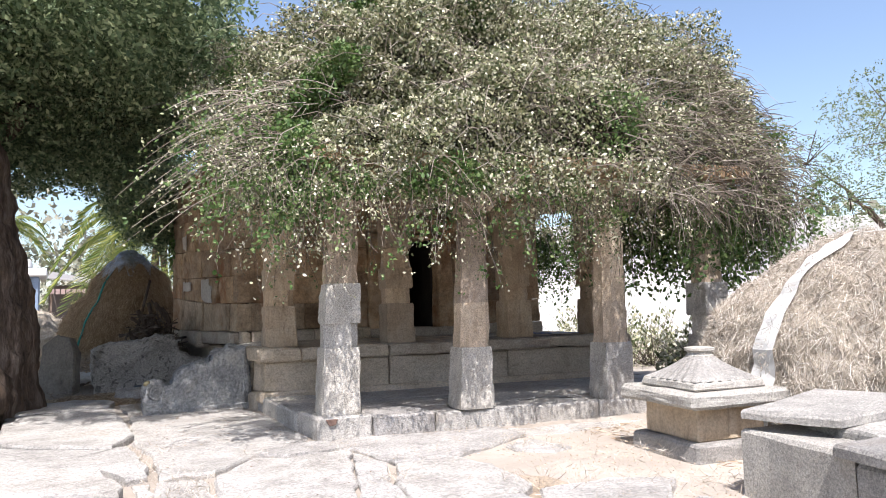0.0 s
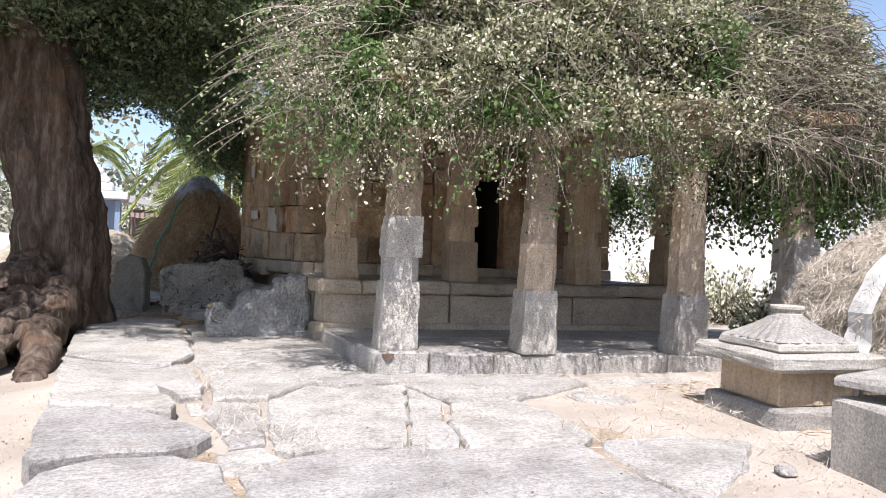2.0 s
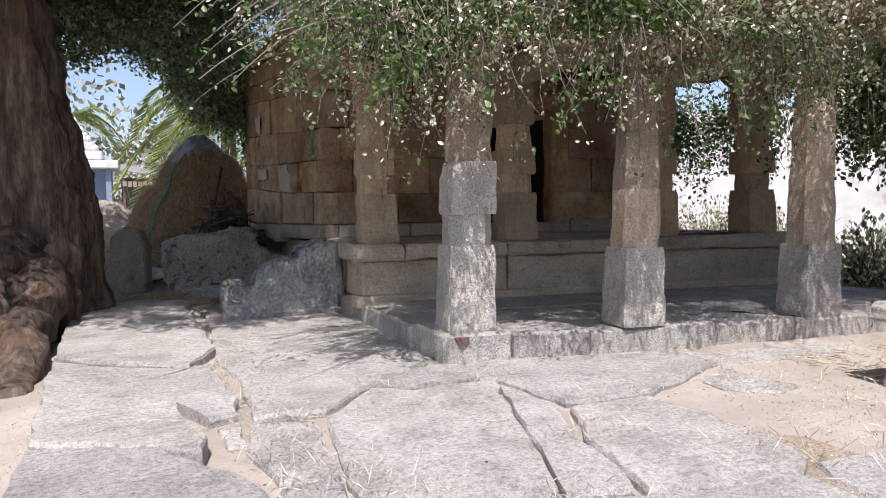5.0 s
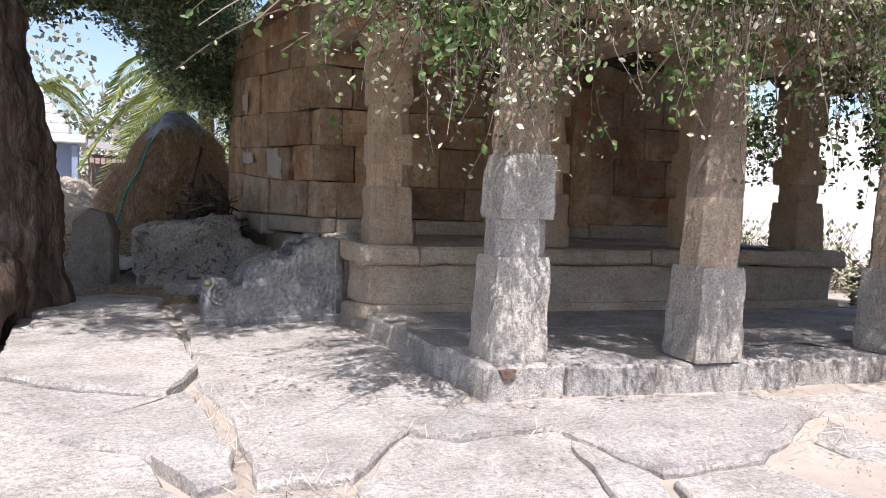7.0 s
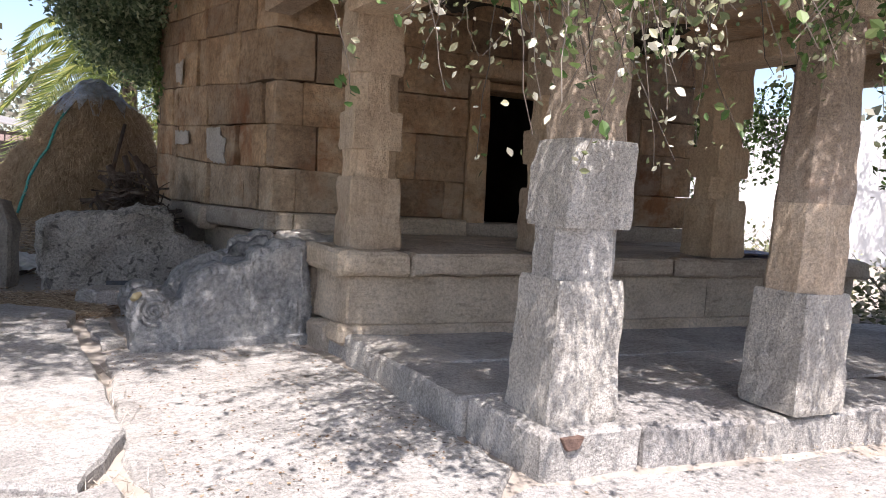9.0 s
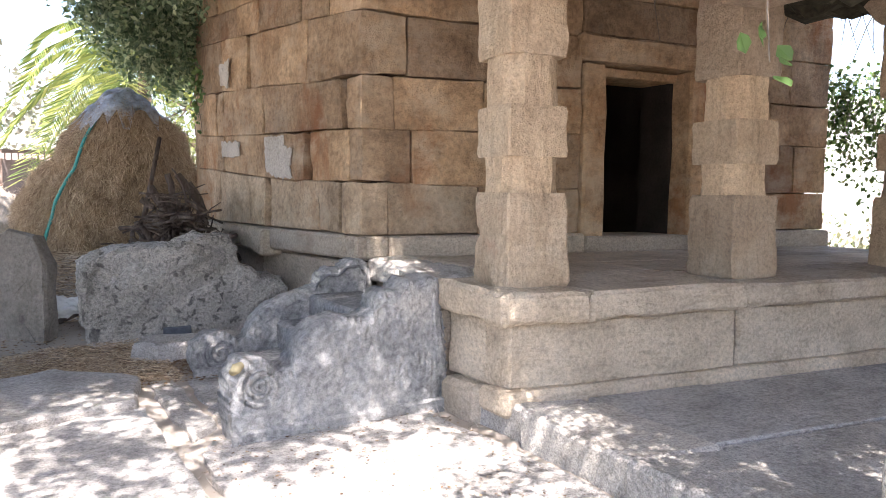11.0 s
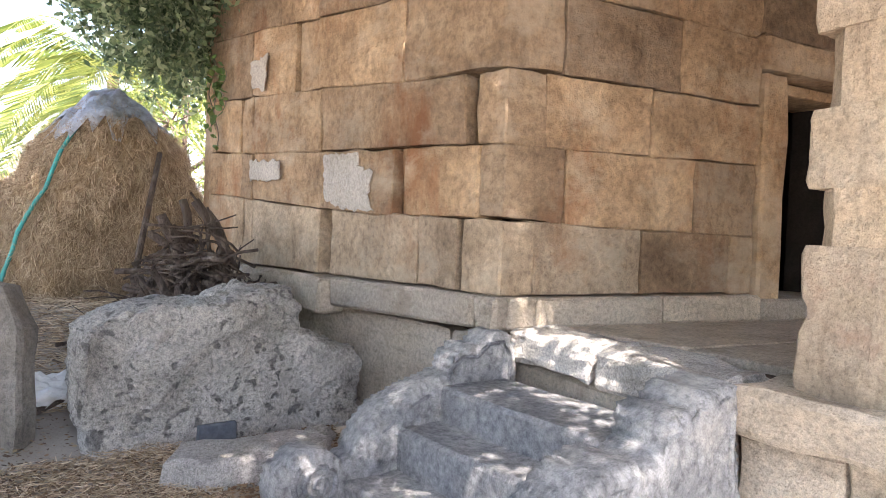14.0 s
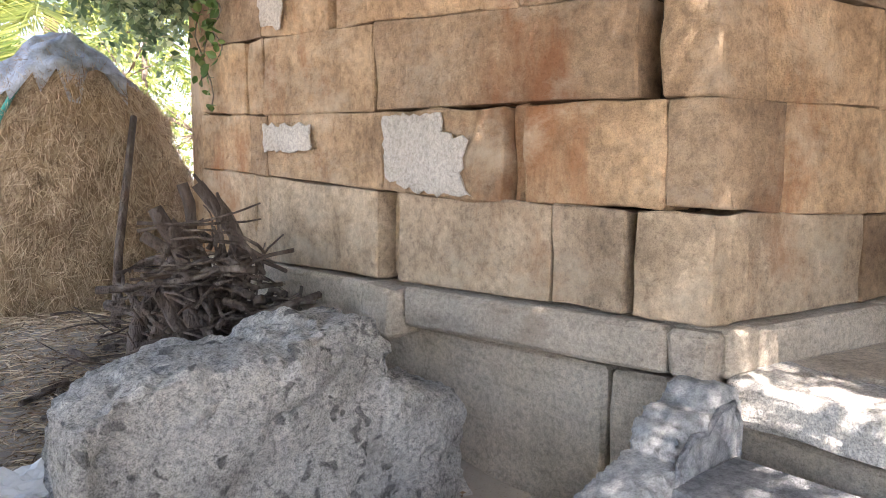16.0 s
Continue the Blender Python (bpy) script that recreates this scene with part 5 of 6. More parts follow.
def build_creeper():
    v = empty("creeper", (2.6, 1.5, 3.3), "sprawling creeper with pale leaves and dry stems over the roof", "creeper")
    rng = np.random.default_rng(41)
    # opaque core, its near-black colour painted in for shade between the leaves
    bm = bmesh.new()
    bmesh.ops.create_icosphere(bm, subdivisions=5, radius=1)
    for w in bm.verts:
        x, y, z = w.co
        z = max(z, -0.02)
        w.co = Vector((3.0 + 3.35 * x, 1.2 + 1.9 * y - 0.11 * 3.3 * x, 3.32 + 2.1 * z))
    under(obj("shade_core", roughen(bm, 0.35, 0.9, 2, 0.05), plain("thicket_shade", (0.04, 0.036, 0.024), 0.95, 0, 0.5, 9), smooth=False), v)
    p = vine_point(rng, 270000)
    brown = np.exp(-((p[:, 0] - 5.3) / 2.0) ** 2 - ((p[:, 2] - 3.0) / 1.1) ** 2)
    p = p[rng.random(len(p)) > brown * 0.92]
    green = np.array([noise.noise(Vector(q) * 0.9 + Vector((3, 1, 8))) for q in p]) > 0.33
    a = leaves("leaves", p[~green], 0.0235, VINELEAF, v, 42, 0.62, 0.3)
    b = leaves("green_leaves", p[green], 0.026, VINEGREEN, v, 43, 0.62, 0.3)
    # fine stems all through the shell
    q = vine_point(rng, 13000)
    dry = np.exp(-((q[:, 0] - 5.2) / 2.0) ** 2 - ((q[:, 2] - 3.1) / 1.1) ** 2)
    q = q[rng.random(len(q)) < 0.2 + 1.6 * dry]
    lines = []
    r = random.Random(9)
    for c in q:
        c = Vector(c)
        out = (c - Vector((2.6, 1.1, 3.0))).normalized()
        d = (Vector((r.uniform(-1, 1), r.uniform(-1, 1), r.uniform(-1.1, 0.4))) + out * 0.5).normalized()
        ln = r.uniform(0.25, 0.7)
        k1, k2 = c + d * ln * 0.5 + out * 0.05, c + d * ln + Vector((0, 0, -0.16 * ln))
        lines.append([(c, 0.006), (k1, 0.005), (k2, 0.003)])
    s = tubes("stemwork", lines, TWIG, v, 3, False)
    # hanging runners along the front and the flank
    run, spots = [], []
    for i in range(540):
        if i < 450:
            x = r.uniform(-0.9, 6.6)
            y = -0.55 - 0.13 * x + r.uniform(-0.75, 0.35)
        else:
            x, y = r.uniform(-1.3, -0.2), r.uniform(-0.9, 0.2)
        z = r.uniform(2.55, 3.1)
        drop = r.choice((0.25, 0.35, 0.45, 0.6, 0.8, 0.95)) * r.uniform(0.7, 1.15)
        sway = Vector((r.uniform(-0.3, 0.3), r.uniform(-0.25, 0.05), 0))
        line = []
        for k in range(8):
            t = k / 7
            c = Vector((x, y, z)) + sway * t * t + Vector((0.02 * math.sin(k * 2.1 + i), 0.02 * math.cos(k * 1.7 + i), -drop * t))
            line.append((c, 0.005 - 0.003 * t))
            for _ in range(r.choice((2, 3, 4, 5)) if x < 4.0 else r.choice((0, 0, 1, 2))):
                spots.append(c + Vector((r.uniform(-1, 1), r.uniform(-1, 1), r.uniform(-1, 1))) * 0.06)
        run.append(line)
    # long runners reaching out over the flank
    for i in range(110):
        start = Vector((r.uniform(-0.9, 0.1), r.uniform(-0.8, 0.6), r.uniform(2.6, 3.9)))
        d = Vector((-1, r.uniform(-0.6, 0.4), r.uniform(-0.15, 0.35))).normalized()
        ln = r.uniform(0.5, 1.35)
        line = []
        for k in range(10):
            t = k / 9
            c = start + d * ln * t + Vector((0, 0, -0.5 * ln * t * t))
            line.append((c, 0.007 - 0.004 * t))
            for _ in range(3):
                spots.append(c + Vector((r.uniform(-1, 1), r.uniform(-1, 1), r.uniform(-1, 1))) * 0.06)
        run.append(line)
    # leafy curtain hanging behind the front row towards the right end
    shade = []
    for i in range(460):
        x = r.uniform(4.6, 7.4)
        y = r.uniform(-0.6, 1.3) - 0.12 * x
        if i >= 330:
            x, y = r.uniform(6.35, 7.1), r.uniform(2.4, 5.6)
        z = r.uniform(2.7, 3.2)
        drop = r.uniform(0.5, 1.25)
        line = []
        for k in range(9):
            t = k / 8
            c = Vector((x, y, z)) + Vector((0.05 * math.sin(k * 1.3 + i), 0.05 * math.cos(k * 1.1 + i), -drop * t))
            line.append((c, 0.005 - 0.003 * t))
            for _ in range(5):
                shade.append(c + Vector((r.uniform(-1, 1), r.uniform(-1, 1), r.uniform(-1, 1))) * 0.11)
        run.append(line)
    e = leaves("curtain_leaves", np.array([tuple(w) for w in shade]), 0.036, VINEGREEN, v, 47, 0.66, 0.5)
    e["kind"] = "stuff"
    t = tubes("hanging_growth", run, TWIG, v, 3, False)
    spots = np.array([tuple(w) for w in spots])
    leafy = np.array([noise.noise(Vector(w) * 2.2) for w in spots]) > 0.12
    c = ovals("hanging_leaves", spots[~leafy], 0.0185, VINELEAF, v, 45, 0.55, 0.5)
    d = ovals("hanging_green_leaves", spots[leafy], 0.025, VINEGREEN, v, 46, 0.6, 0.4)
    for ob in (a, b, s, t, c, d):
        ob["kind"] = "stuff"


build_creeper()


def build_wall_sprig():
    e = empty("wall_creeper", (-0.2, 9.05, 2.3), "thin creeper with broad green leaves on the ashlar wall", "creeper")
    r = random.Random(77)
    lines, spots = [], []
    for y, z1, z0 in ((9.12, 3.3, 2.35), (8.95, 3.2, 2.75), (9.25, 3.4, 2.6)):
        line = []
        for k in range(10):
            t = k / 9
            p = flank_point(y + 0.07 * math.sin(k * 1.1 + z0), -0.05, z1 + (z0 - z1) * t)
            line.append((p, 0.006))
            for _ in range(2):
                spots.append(tuple(p + Vector((-0.03, r.uniform(-0.08, 0.08), r.uniform(-0.05, 0.05)))))
        lines.append(line)
    tubes("stem", lines, TWIG, e, 4)
    ovals("foliage", np.array(spots), 0.05, VINEGREEN, e, 78, 0.6, 0.6)["kind"] = "stuff"


build_wall_sprig()


# ---- beyond the court ----
def build_far():
    wall = tagged(obj("compound_wall", hexa([(7.5, 16.0, -0.1), (26, 3.0, -0.1), (26.2, 3.2, -0.1), (7.7, 16.3, -0.1), (7.5, 16.0, 4.3), (26, 3.0, 4.3), (26.2, 3.2, 4.3), (7.7, 16.3, 4.3)], 0.03), WHITEWASH), "long sunlit whitewashed compound wall", "wall", kind="structure")
    tagged(obj("compound_wall_left", box(-26, -7.5, 33, 33.3, -0.1, 1.7, 0.03), WHITEWASH), "low whitewashed boundary wall", "wall", kind="structure")

    tagged(obj("compound_wall_rear", box(0.6, 5.5, 17.2, 17.5, 0.0, 2.5, 0.03), WHITEWASH), "low sunlit whitewashed wall behind the shrine", "wall", kind="structure")

    def bush(name, at, r, h, n, mat, label, seed, size=0.05, twigs=60):
        e = empty(name, at, label, "shrub")
        g = np.random.default_rng(seed)
        d = unit(g, n) * (g.uniform(0.15, 1, n) ** 0.5)[:, None]
        d[:, 2] = np.abs(d[:, 2])
        d *= (1 + 0.3 * np.sin(d[:, 0] * 9 + seed) * np.cos(d[:, 1] * 7))[:, None]
        o = leaves("foliage", np.array(at) + d * np.array((r, r, h)), size, mat, e, seed, 0.6)
        o["kind"] = "stuff"
        rr = random.Random(seed)
        lines = []
        for _ in range(twigs):
            a = Vector(at) + Vector((rr.uniform(-0.3, 0.3) * r, rr.uniform(-0.3, 0.3) * r, 0))
            b = Vector(at) + Vector((rr.uniform(-1, 1) * r, rr.uniform(-1, 1) * r, rr.uniform(0.3, 1) * h))
            lines.append([(a, 0.012), (a.lerp(b, 0.5) + Vector((0, 0, 0.08)), 0.009), (b, 0.004)])
        o = tubes("twig_growth", lines, TWIG, e, 3)
        o["kind"] = "stuff"
        return e

    for i, (x, y, r, h) in enumerate(((8.2, 1.6, 0.9, 1.1), (9.4, 4.2, 1.2, 1.3), (10.2, 1.2, 1.2, 1.2), (10.2, 7.0, 1.4, 1.5), (8.0, 4.6, 0.8, 1.0))):
        bush("dry_shrub", (x, y, -0.05), r, h, 2600, VINELEAF, "straggly half-dry shrub before the white wall", 60 + i, 0.045)

    def small_tree(name, at, top, blobs, mat, label, seed, size, sprays):
        e = empty(name, at, label, "tree")
        rr = random.Random(seed)
        a = Vector(at)
        tubes("trunk", [[(a.lerp(Vector(top), k / 6) + Vector((0.15 * math.sin(k * 1.5), 0.1 * math.cos(k), 0)), 0.2 * (1 - 0.1 * k)) for k in range(7)]], BARK, e, 8)
        g = np.random.default_rng(seed)
        cents, lines = [], []
        for x, y, z, r in blobs:
            n = int(sprays * r * r)
            q = np.array((x, y, z)) + unit(g, n) * (g.uniform(0.1, 1, n) ** 0.5)[:, None] * np.array((r, r, r * 0.75))
            t = g.uniform(0, 1, (n, 16))
            d = unit(g, n)
            d[:, 2] -= 0.9
            cents.append((q[:, None] + d[:, None] * (t * 0.5)[:, :, None] + g.normal(0, 0.045, (n, 16, 3))).reshape(-1, 3))
            c = Vector((x, y, z))
            m = Vector(top)
            lines.append([(m, 0.07), (m.lerp(c, 0.5) + Vector((0, 0, 0.3)), 0.05), (c, 0.02)])
            for _ in range(10):
                w = c + Vector((rr.uniform(-1, 1), rr.uniform(-1, 1), rr.uniform(-0.7, 0.7))) * r
                lines.append([(c, 0.02), (c.lerp(w, 0.5), 0.014), (w, 0.006)])
        tubes("branchwork", lines, BARK, e, 4)["kind"] = "stuff"
        o = leaves("crown", np.concatenate(cents), size, mat, e, seed, 0.4)
        o["kind"] = "stuff"

    small_tree("feathery_tree", (19, 3.5, -0.1), (19, 3.6, 3.2), ((18.0, 2.2, 5.8, 1.7), (19.4, 3.6, 7.2, 1.9), (18.4, 4.4, 4.4, 1.4), (19.0, 1.2, 4.2, 1.7), (18.6, 5.8, 5.8, 1.3), (19.5, 0.2, 6.9, 1.7), (20, -1.2, 4.6, 1.8)), LIGHTLEAF, "sparse feathery pale tree beyond the wall", 71, 0.045, 70)
    small_tree("feathery_tree", (21, -3, -0.1), (21, -3, 3.5), ((20.5, -3.6, 6.4, 2.0), (21.2, -1.6, 5.2, 1.8), (21, -5, 5.0, 2.0), (21, -3, 8.2, 1.8)), LIGHTLEAF, "sparse feathery pale tree beyond the wall", 72, 0.05, 55)
    small_tree("green_tree", (1.2, 15.2, 0.3), (1.2, 15.2, 2.4), ((1.0, 15.4, 3.4, 1.4), (1.9, 14.8, 2.5, 1.1), (1.5, 16, 4.4, 1.3), (0.7, 16.3, 2.7, 0.9)), PALMLEAF, "leafy green tree behind the shrine corner", 73, 0.05, 60)

    def palm(name, at, h, n, ln, label, seed, lean=(0, 0)):
        e = empty(name, at, label, "palm tree")
        rr = random.Random(seed)
        a = Vector(at)
        top = a + Vector((lean[0], lean[1], h))
        tubes("trunk", [[(a.lerp(top, k / 8), 0.16 - 0.005 * k + (0.012 if k % 2 else 0)) for k in range(9)]], BARK, e, 8)
        for i in range(n):
            az = math.tau * i / n + rr.uniform(-0.2, 0.2)
            up = rr.uniform(0.15, 1.0)
            d = Vector((math.cos(az), math.sin(az), 0))
            spine = []
            for k in range(12):
                t = k / 11
                spine.append(top + d * ln * t * (1 - 0.25 * up * t) + Vector((0, 0, ln * (up * t - 1.05 * t * t))))
            frond = tubes("frond", [[(p, 0.022 * (1 - 0.8 * k / 11)) for k, p in enumerate(spine)]], PALMLEAF, e, 4)
            cs, ax, ay = [], [], []
            side = d.cross(Vector((0, 0, 1)))
            for k in range(60):
                t = 0.08 + 0.92 * k / 59
                f = t * 11
                p = spine[int(min(f, 10))].lerp(spine[int(min(f, 10)) + 1], f - int(min(f, 10)))
                for sg in (-1, 1):
                    w = (side * sg + d * 0.45 + Vector((0, 0, -0.55 + rr.uniform(-0.15, 0.15)))).normalized()
                    half = ln * 0.115 * (1 - 0.6 * abs(t - 0.45))
                    cs.append(p + w * half)
                    ax.append(w * half)
                    ay.append((d + Vector((0, 0, 0.3))).normalized() * 0.026)
            o = quads("foliage", np.array([tuple(c) for c in cs]), np.array([tuple(c) for c in ax]), np.array([tuple(c) for c in ay]), PALMLEAF, None)
            o["kind"] = "stuff"
            o.parent = frond
            o.matrix_parent_inverse = Matrix.Translation(e.location).inverted() @ Matrix.Identity(4)
            o.matrix_parent_inverse = (Matrix.Translation(e.location) @ frond.matrix_basis @ Matrix.Translation(e.location).inverted()).inverted()

    palm("coconut_palm", (0.3, 18.5, 0.0), 4.8, 24, 3.7, "young coconut palm with arching yellow-green fronds", 81, (0.3, 0))
    palm("coconut_palm", (1.4, 22.0, 0.0), 4.6, 20, 3.3, "young coconut palm with arching yellow-green fronds", 84, (-0.2, 0))
    palm("coconut_palm", (-5.5, 42, -0.1), 7.4, 18, 3.2, "coconut palm standing far behind the court", 82)
    palm("coconut_palm", (-9.5, 46, -0.1), 7.0, 16, 3.0, "coconut palm standing far behind the court", 83)

    # far small shrine with stepped white tower
    s = empty("far_shrine", (-5.1, 40, -0.1), "small white roadside shrine with a stepped tower", "building")
    for x0, x1 in ((-7.7, -7.4), (-5.7, -5.4), (-3.7, -3.4)):
        under(obj("post", box(x0, x1, 38.6, 38.9, -0.1, 3.9, 0.02), BLUEPAINT), s)
    under(obj("wall", box(-7.7, -3.4, 39.5, 42, -0.1, 4.0, 0.03), BLUEPAINT), s)
    under(obj("roof", box(-8.1, -3.0, 38.2, 42.4, 4.0, 4.45, 0.04), WHITEWASH), s)
    for k in range(4):
        w = 1.7 - 0.38 * k
        under(obj("tower_tier", box(-5.5 - w, -5.5 + w, 40 - w, 40 + w, 4.45 + 0.55 * k, 4.98 + 0.55 * k, 0.08), WHITEWASH), s)
        for j in range(5 - k):
            px = -5.5 - w + 2 * w * (j + 0.5) / (5 - k)
            under(obj("finial", stack([(4.98 + 0.55 * k, 0.14, 0.14, px, 40 - w + 0.15), (5.15 + 0.55 * k, 0.16, 0.16, px, 40 - w + 0.15), (5.35 + 0.55 * k, 0.02, 0.02, px, 40 - w + 0.15)], 8, 0), WHITEWASH), s)
    h = empty("far_shed", (-0.9, 38, -0.1), "dark open shed under a low tin roof with pennants", "shed")
    bm = hexa([(-2.9, 36, 3.7), (0.5, 36, 3.3), (0.5, 40, 3.6), (-2.9, 40, 4.3), (-2.9, 36, 3.78), (0.5, 36, 3.38), (0.5, 40, 3.68), (-2.9, 40, 4.38)], 0.01)
    under(obj("roof", bm, ROOFTIN), h)
    for x in (-2.8, -1.2, 0.3):
        under(obj("post", box(x, x + 0.12, 36.2, 36.32, -0.1, 3.35, 0.01), BARK), h)
    under(obj("back_wall", box(-2.9, 0.5, 39.8, 40, -0.1, 3.5, 0.01), plain("shed_shade", (0.12, 0.1, 0.09), 0.9)), h)
    for k in range(12):
        x = -2.8 + 0.26 * k
        under(obj("pennant", box(x, x + 0.2, 36.05, 36.07, 2.9 - 0.05 * math.sin(k), 3.15, 0.0), LAUNDRY), h)
    # woods
    g = np.random.default_rng(91)
    cs = []
    for i in range(60):
        x, y = -46 + 1.9 * i + g.uniform(-1, 1), 62 + g.uniform(-6, 10)
        r, hh = g.uniform(2.2, 4.2), g.uniform(3.0, 7.0) * (1.75 if x < 4 else 1)
        n = 420
        d = unit(g, n) * (g.uniform(0.2, 1, n) ** 0.4)[:, None]
        cs.append(np.array((x, y, hh * 0.6)) + d * np.array((r, r, hh * 0.62)))
    for i in range(30):
        x, y = 30 + g.uniform(-4, 8), -26 + 2.6 * i + g.uniform(-1, 1)
        r, hh = g.uniform(2, 3.6), g.uniform(3.0, 5.5)
        d = unit(g, 420) * (g.uniform(0.2, 1, 420) ** 0.4)[:, None]
        cs.append(np.array((x, y, hh * 0.6)) + d * np.array((r, r, hh * 0.62)))
    w = leaves("far_woods", np.concatenate(cs), 0.3, HAZELEAF, None, 92, 0.6)
    tagged(w, "brown-green woods along the horizon, haze painted into the leaf colour", "woods", kind="stuff")


build_far()


# ---- parked moped wheel by the roots ----
def build_moped():
    m = empty("moped", (-4.15, 0.75, -0.1), "dark parked moped with spoked wheels beside the tree roots", "moped")

    def wheel(cx, cy, cz, turn):
        R, r = 0.3, 0.036
        T = pose(cx, cy, cz, 0, 0, turn)
        bm = bmesh.new()
        for (ring_r, tube_r, seg) in ((R - r, r, 10),):
            rows = [[bm.verts.new(T @ Vector(((ring_r + tube_r * math.cos(b)) * math.cos(a), tube_r * math.sin(b) * 1.1, (ring_r + tube_r * math.cos(b)) * math.sin(a)))) for b in [math.tau * j / seg for j in range(seg)]] for a in [math.tau * i / 48 for i in range(48)]]
            for i in range(48):
                for j in range(seg):
                    bm.faces.new((rows[i][j], rows[(i + 1) % 48][j], rows[(i + 1) % 48][(j + 1) % seg], rows[i][(j + 1) % seg]))
        tyre = under(obj("wheel", bm, RUBBER, smooth=True), m)
        rim = tubes("rim", [[(T @ Vector((0.225 * math.cos(math.tau * i / 40), 0, 0.225 * math.sin(math.tau * i / 40))), 0.014) for i in range(41)]], STEEL, m, 6)
        spokes = []
        for i in range(28):
            a = math.tau * i / 28
            spokes.append([(T @ Vector((0.045 * math.cos(a + 0.5), 0.03 * (-1) ** i, 0.045 * math.sin(a + 0.5))), 0.0022), (T @ Vector((0.222 * math.cos(a), 0, 0.222 * math.sin(a))), 0.0022)])
        tubes("spokes", spokes, STEEL, m, 3)
        tubes("hub", [[(T @ Vector((0, -0.05, 0)), 0.05), (T @ Vector((0, 0.05, 0)), 0.05)]], STEEL, m, 12)
        return T

    T = wheel(-3.9, 0.7, 0.2, 18)
    wheel(-5.15, 0.35, 0.2, 18)
    tubes("mudguard", [[(T @ Vector((0.335 * math.cos(math.radians(a)), 0, 0.335 * math.sin(math.radians(a)))), 0.03) for a in range(50, 171, 8)]], DARKSLATE, m, 6)
    tubes("fork", [[(T @ Vector((0, 0.06, 0)), 0.018), (T @ Vector((-0.22, 0.06, 0.75)), 0.02)], [(T @ Vector((0, -0.06, 0)), 0.018), (T @ Vector((-0.22, -0.06, 0.75)), 0.02)]], STEEL, m, 8)
    tubes("frame", [[(T @ Vector((-0.2, 0, 0.62)), 0.03), (T @ Vector((-0.45, 0, 0.2)), 0.035), (T @ Vector((-0.9, 0, 0.2)), 0.035), (T @ Vector((-1.2, 0, 0.02)), 0.03)]], DARKSLATE, m, 8)
    tubes("seat", [[(T @ Vector((-0.6, 0, 0.5)), 0.06), (T @ Vector((-0.8, 0, 0.53)), 0.11), (T @ Vector((-1.15, 0, 0.53)), 0.1)]], RUBBER, m, 10)
    tubes("seat_post", [[(T @ Vector((-0.8, 0, 0.45)), 0.03), (T @ Vector((-0.75, 0, 0.2)), 0.03)]], DARKSLATE, m, 8)
    tubes("handlebar", [[(T @ Vector((-0.24, -0.3, 0.86)), 0.014), (T @ Vector((-0.22, 0, 0.75)), 0.014), (T @ Vector((-0.24, 0.3, 0.86)), 0.014)]], STEEL, m, 8)


build_moped()


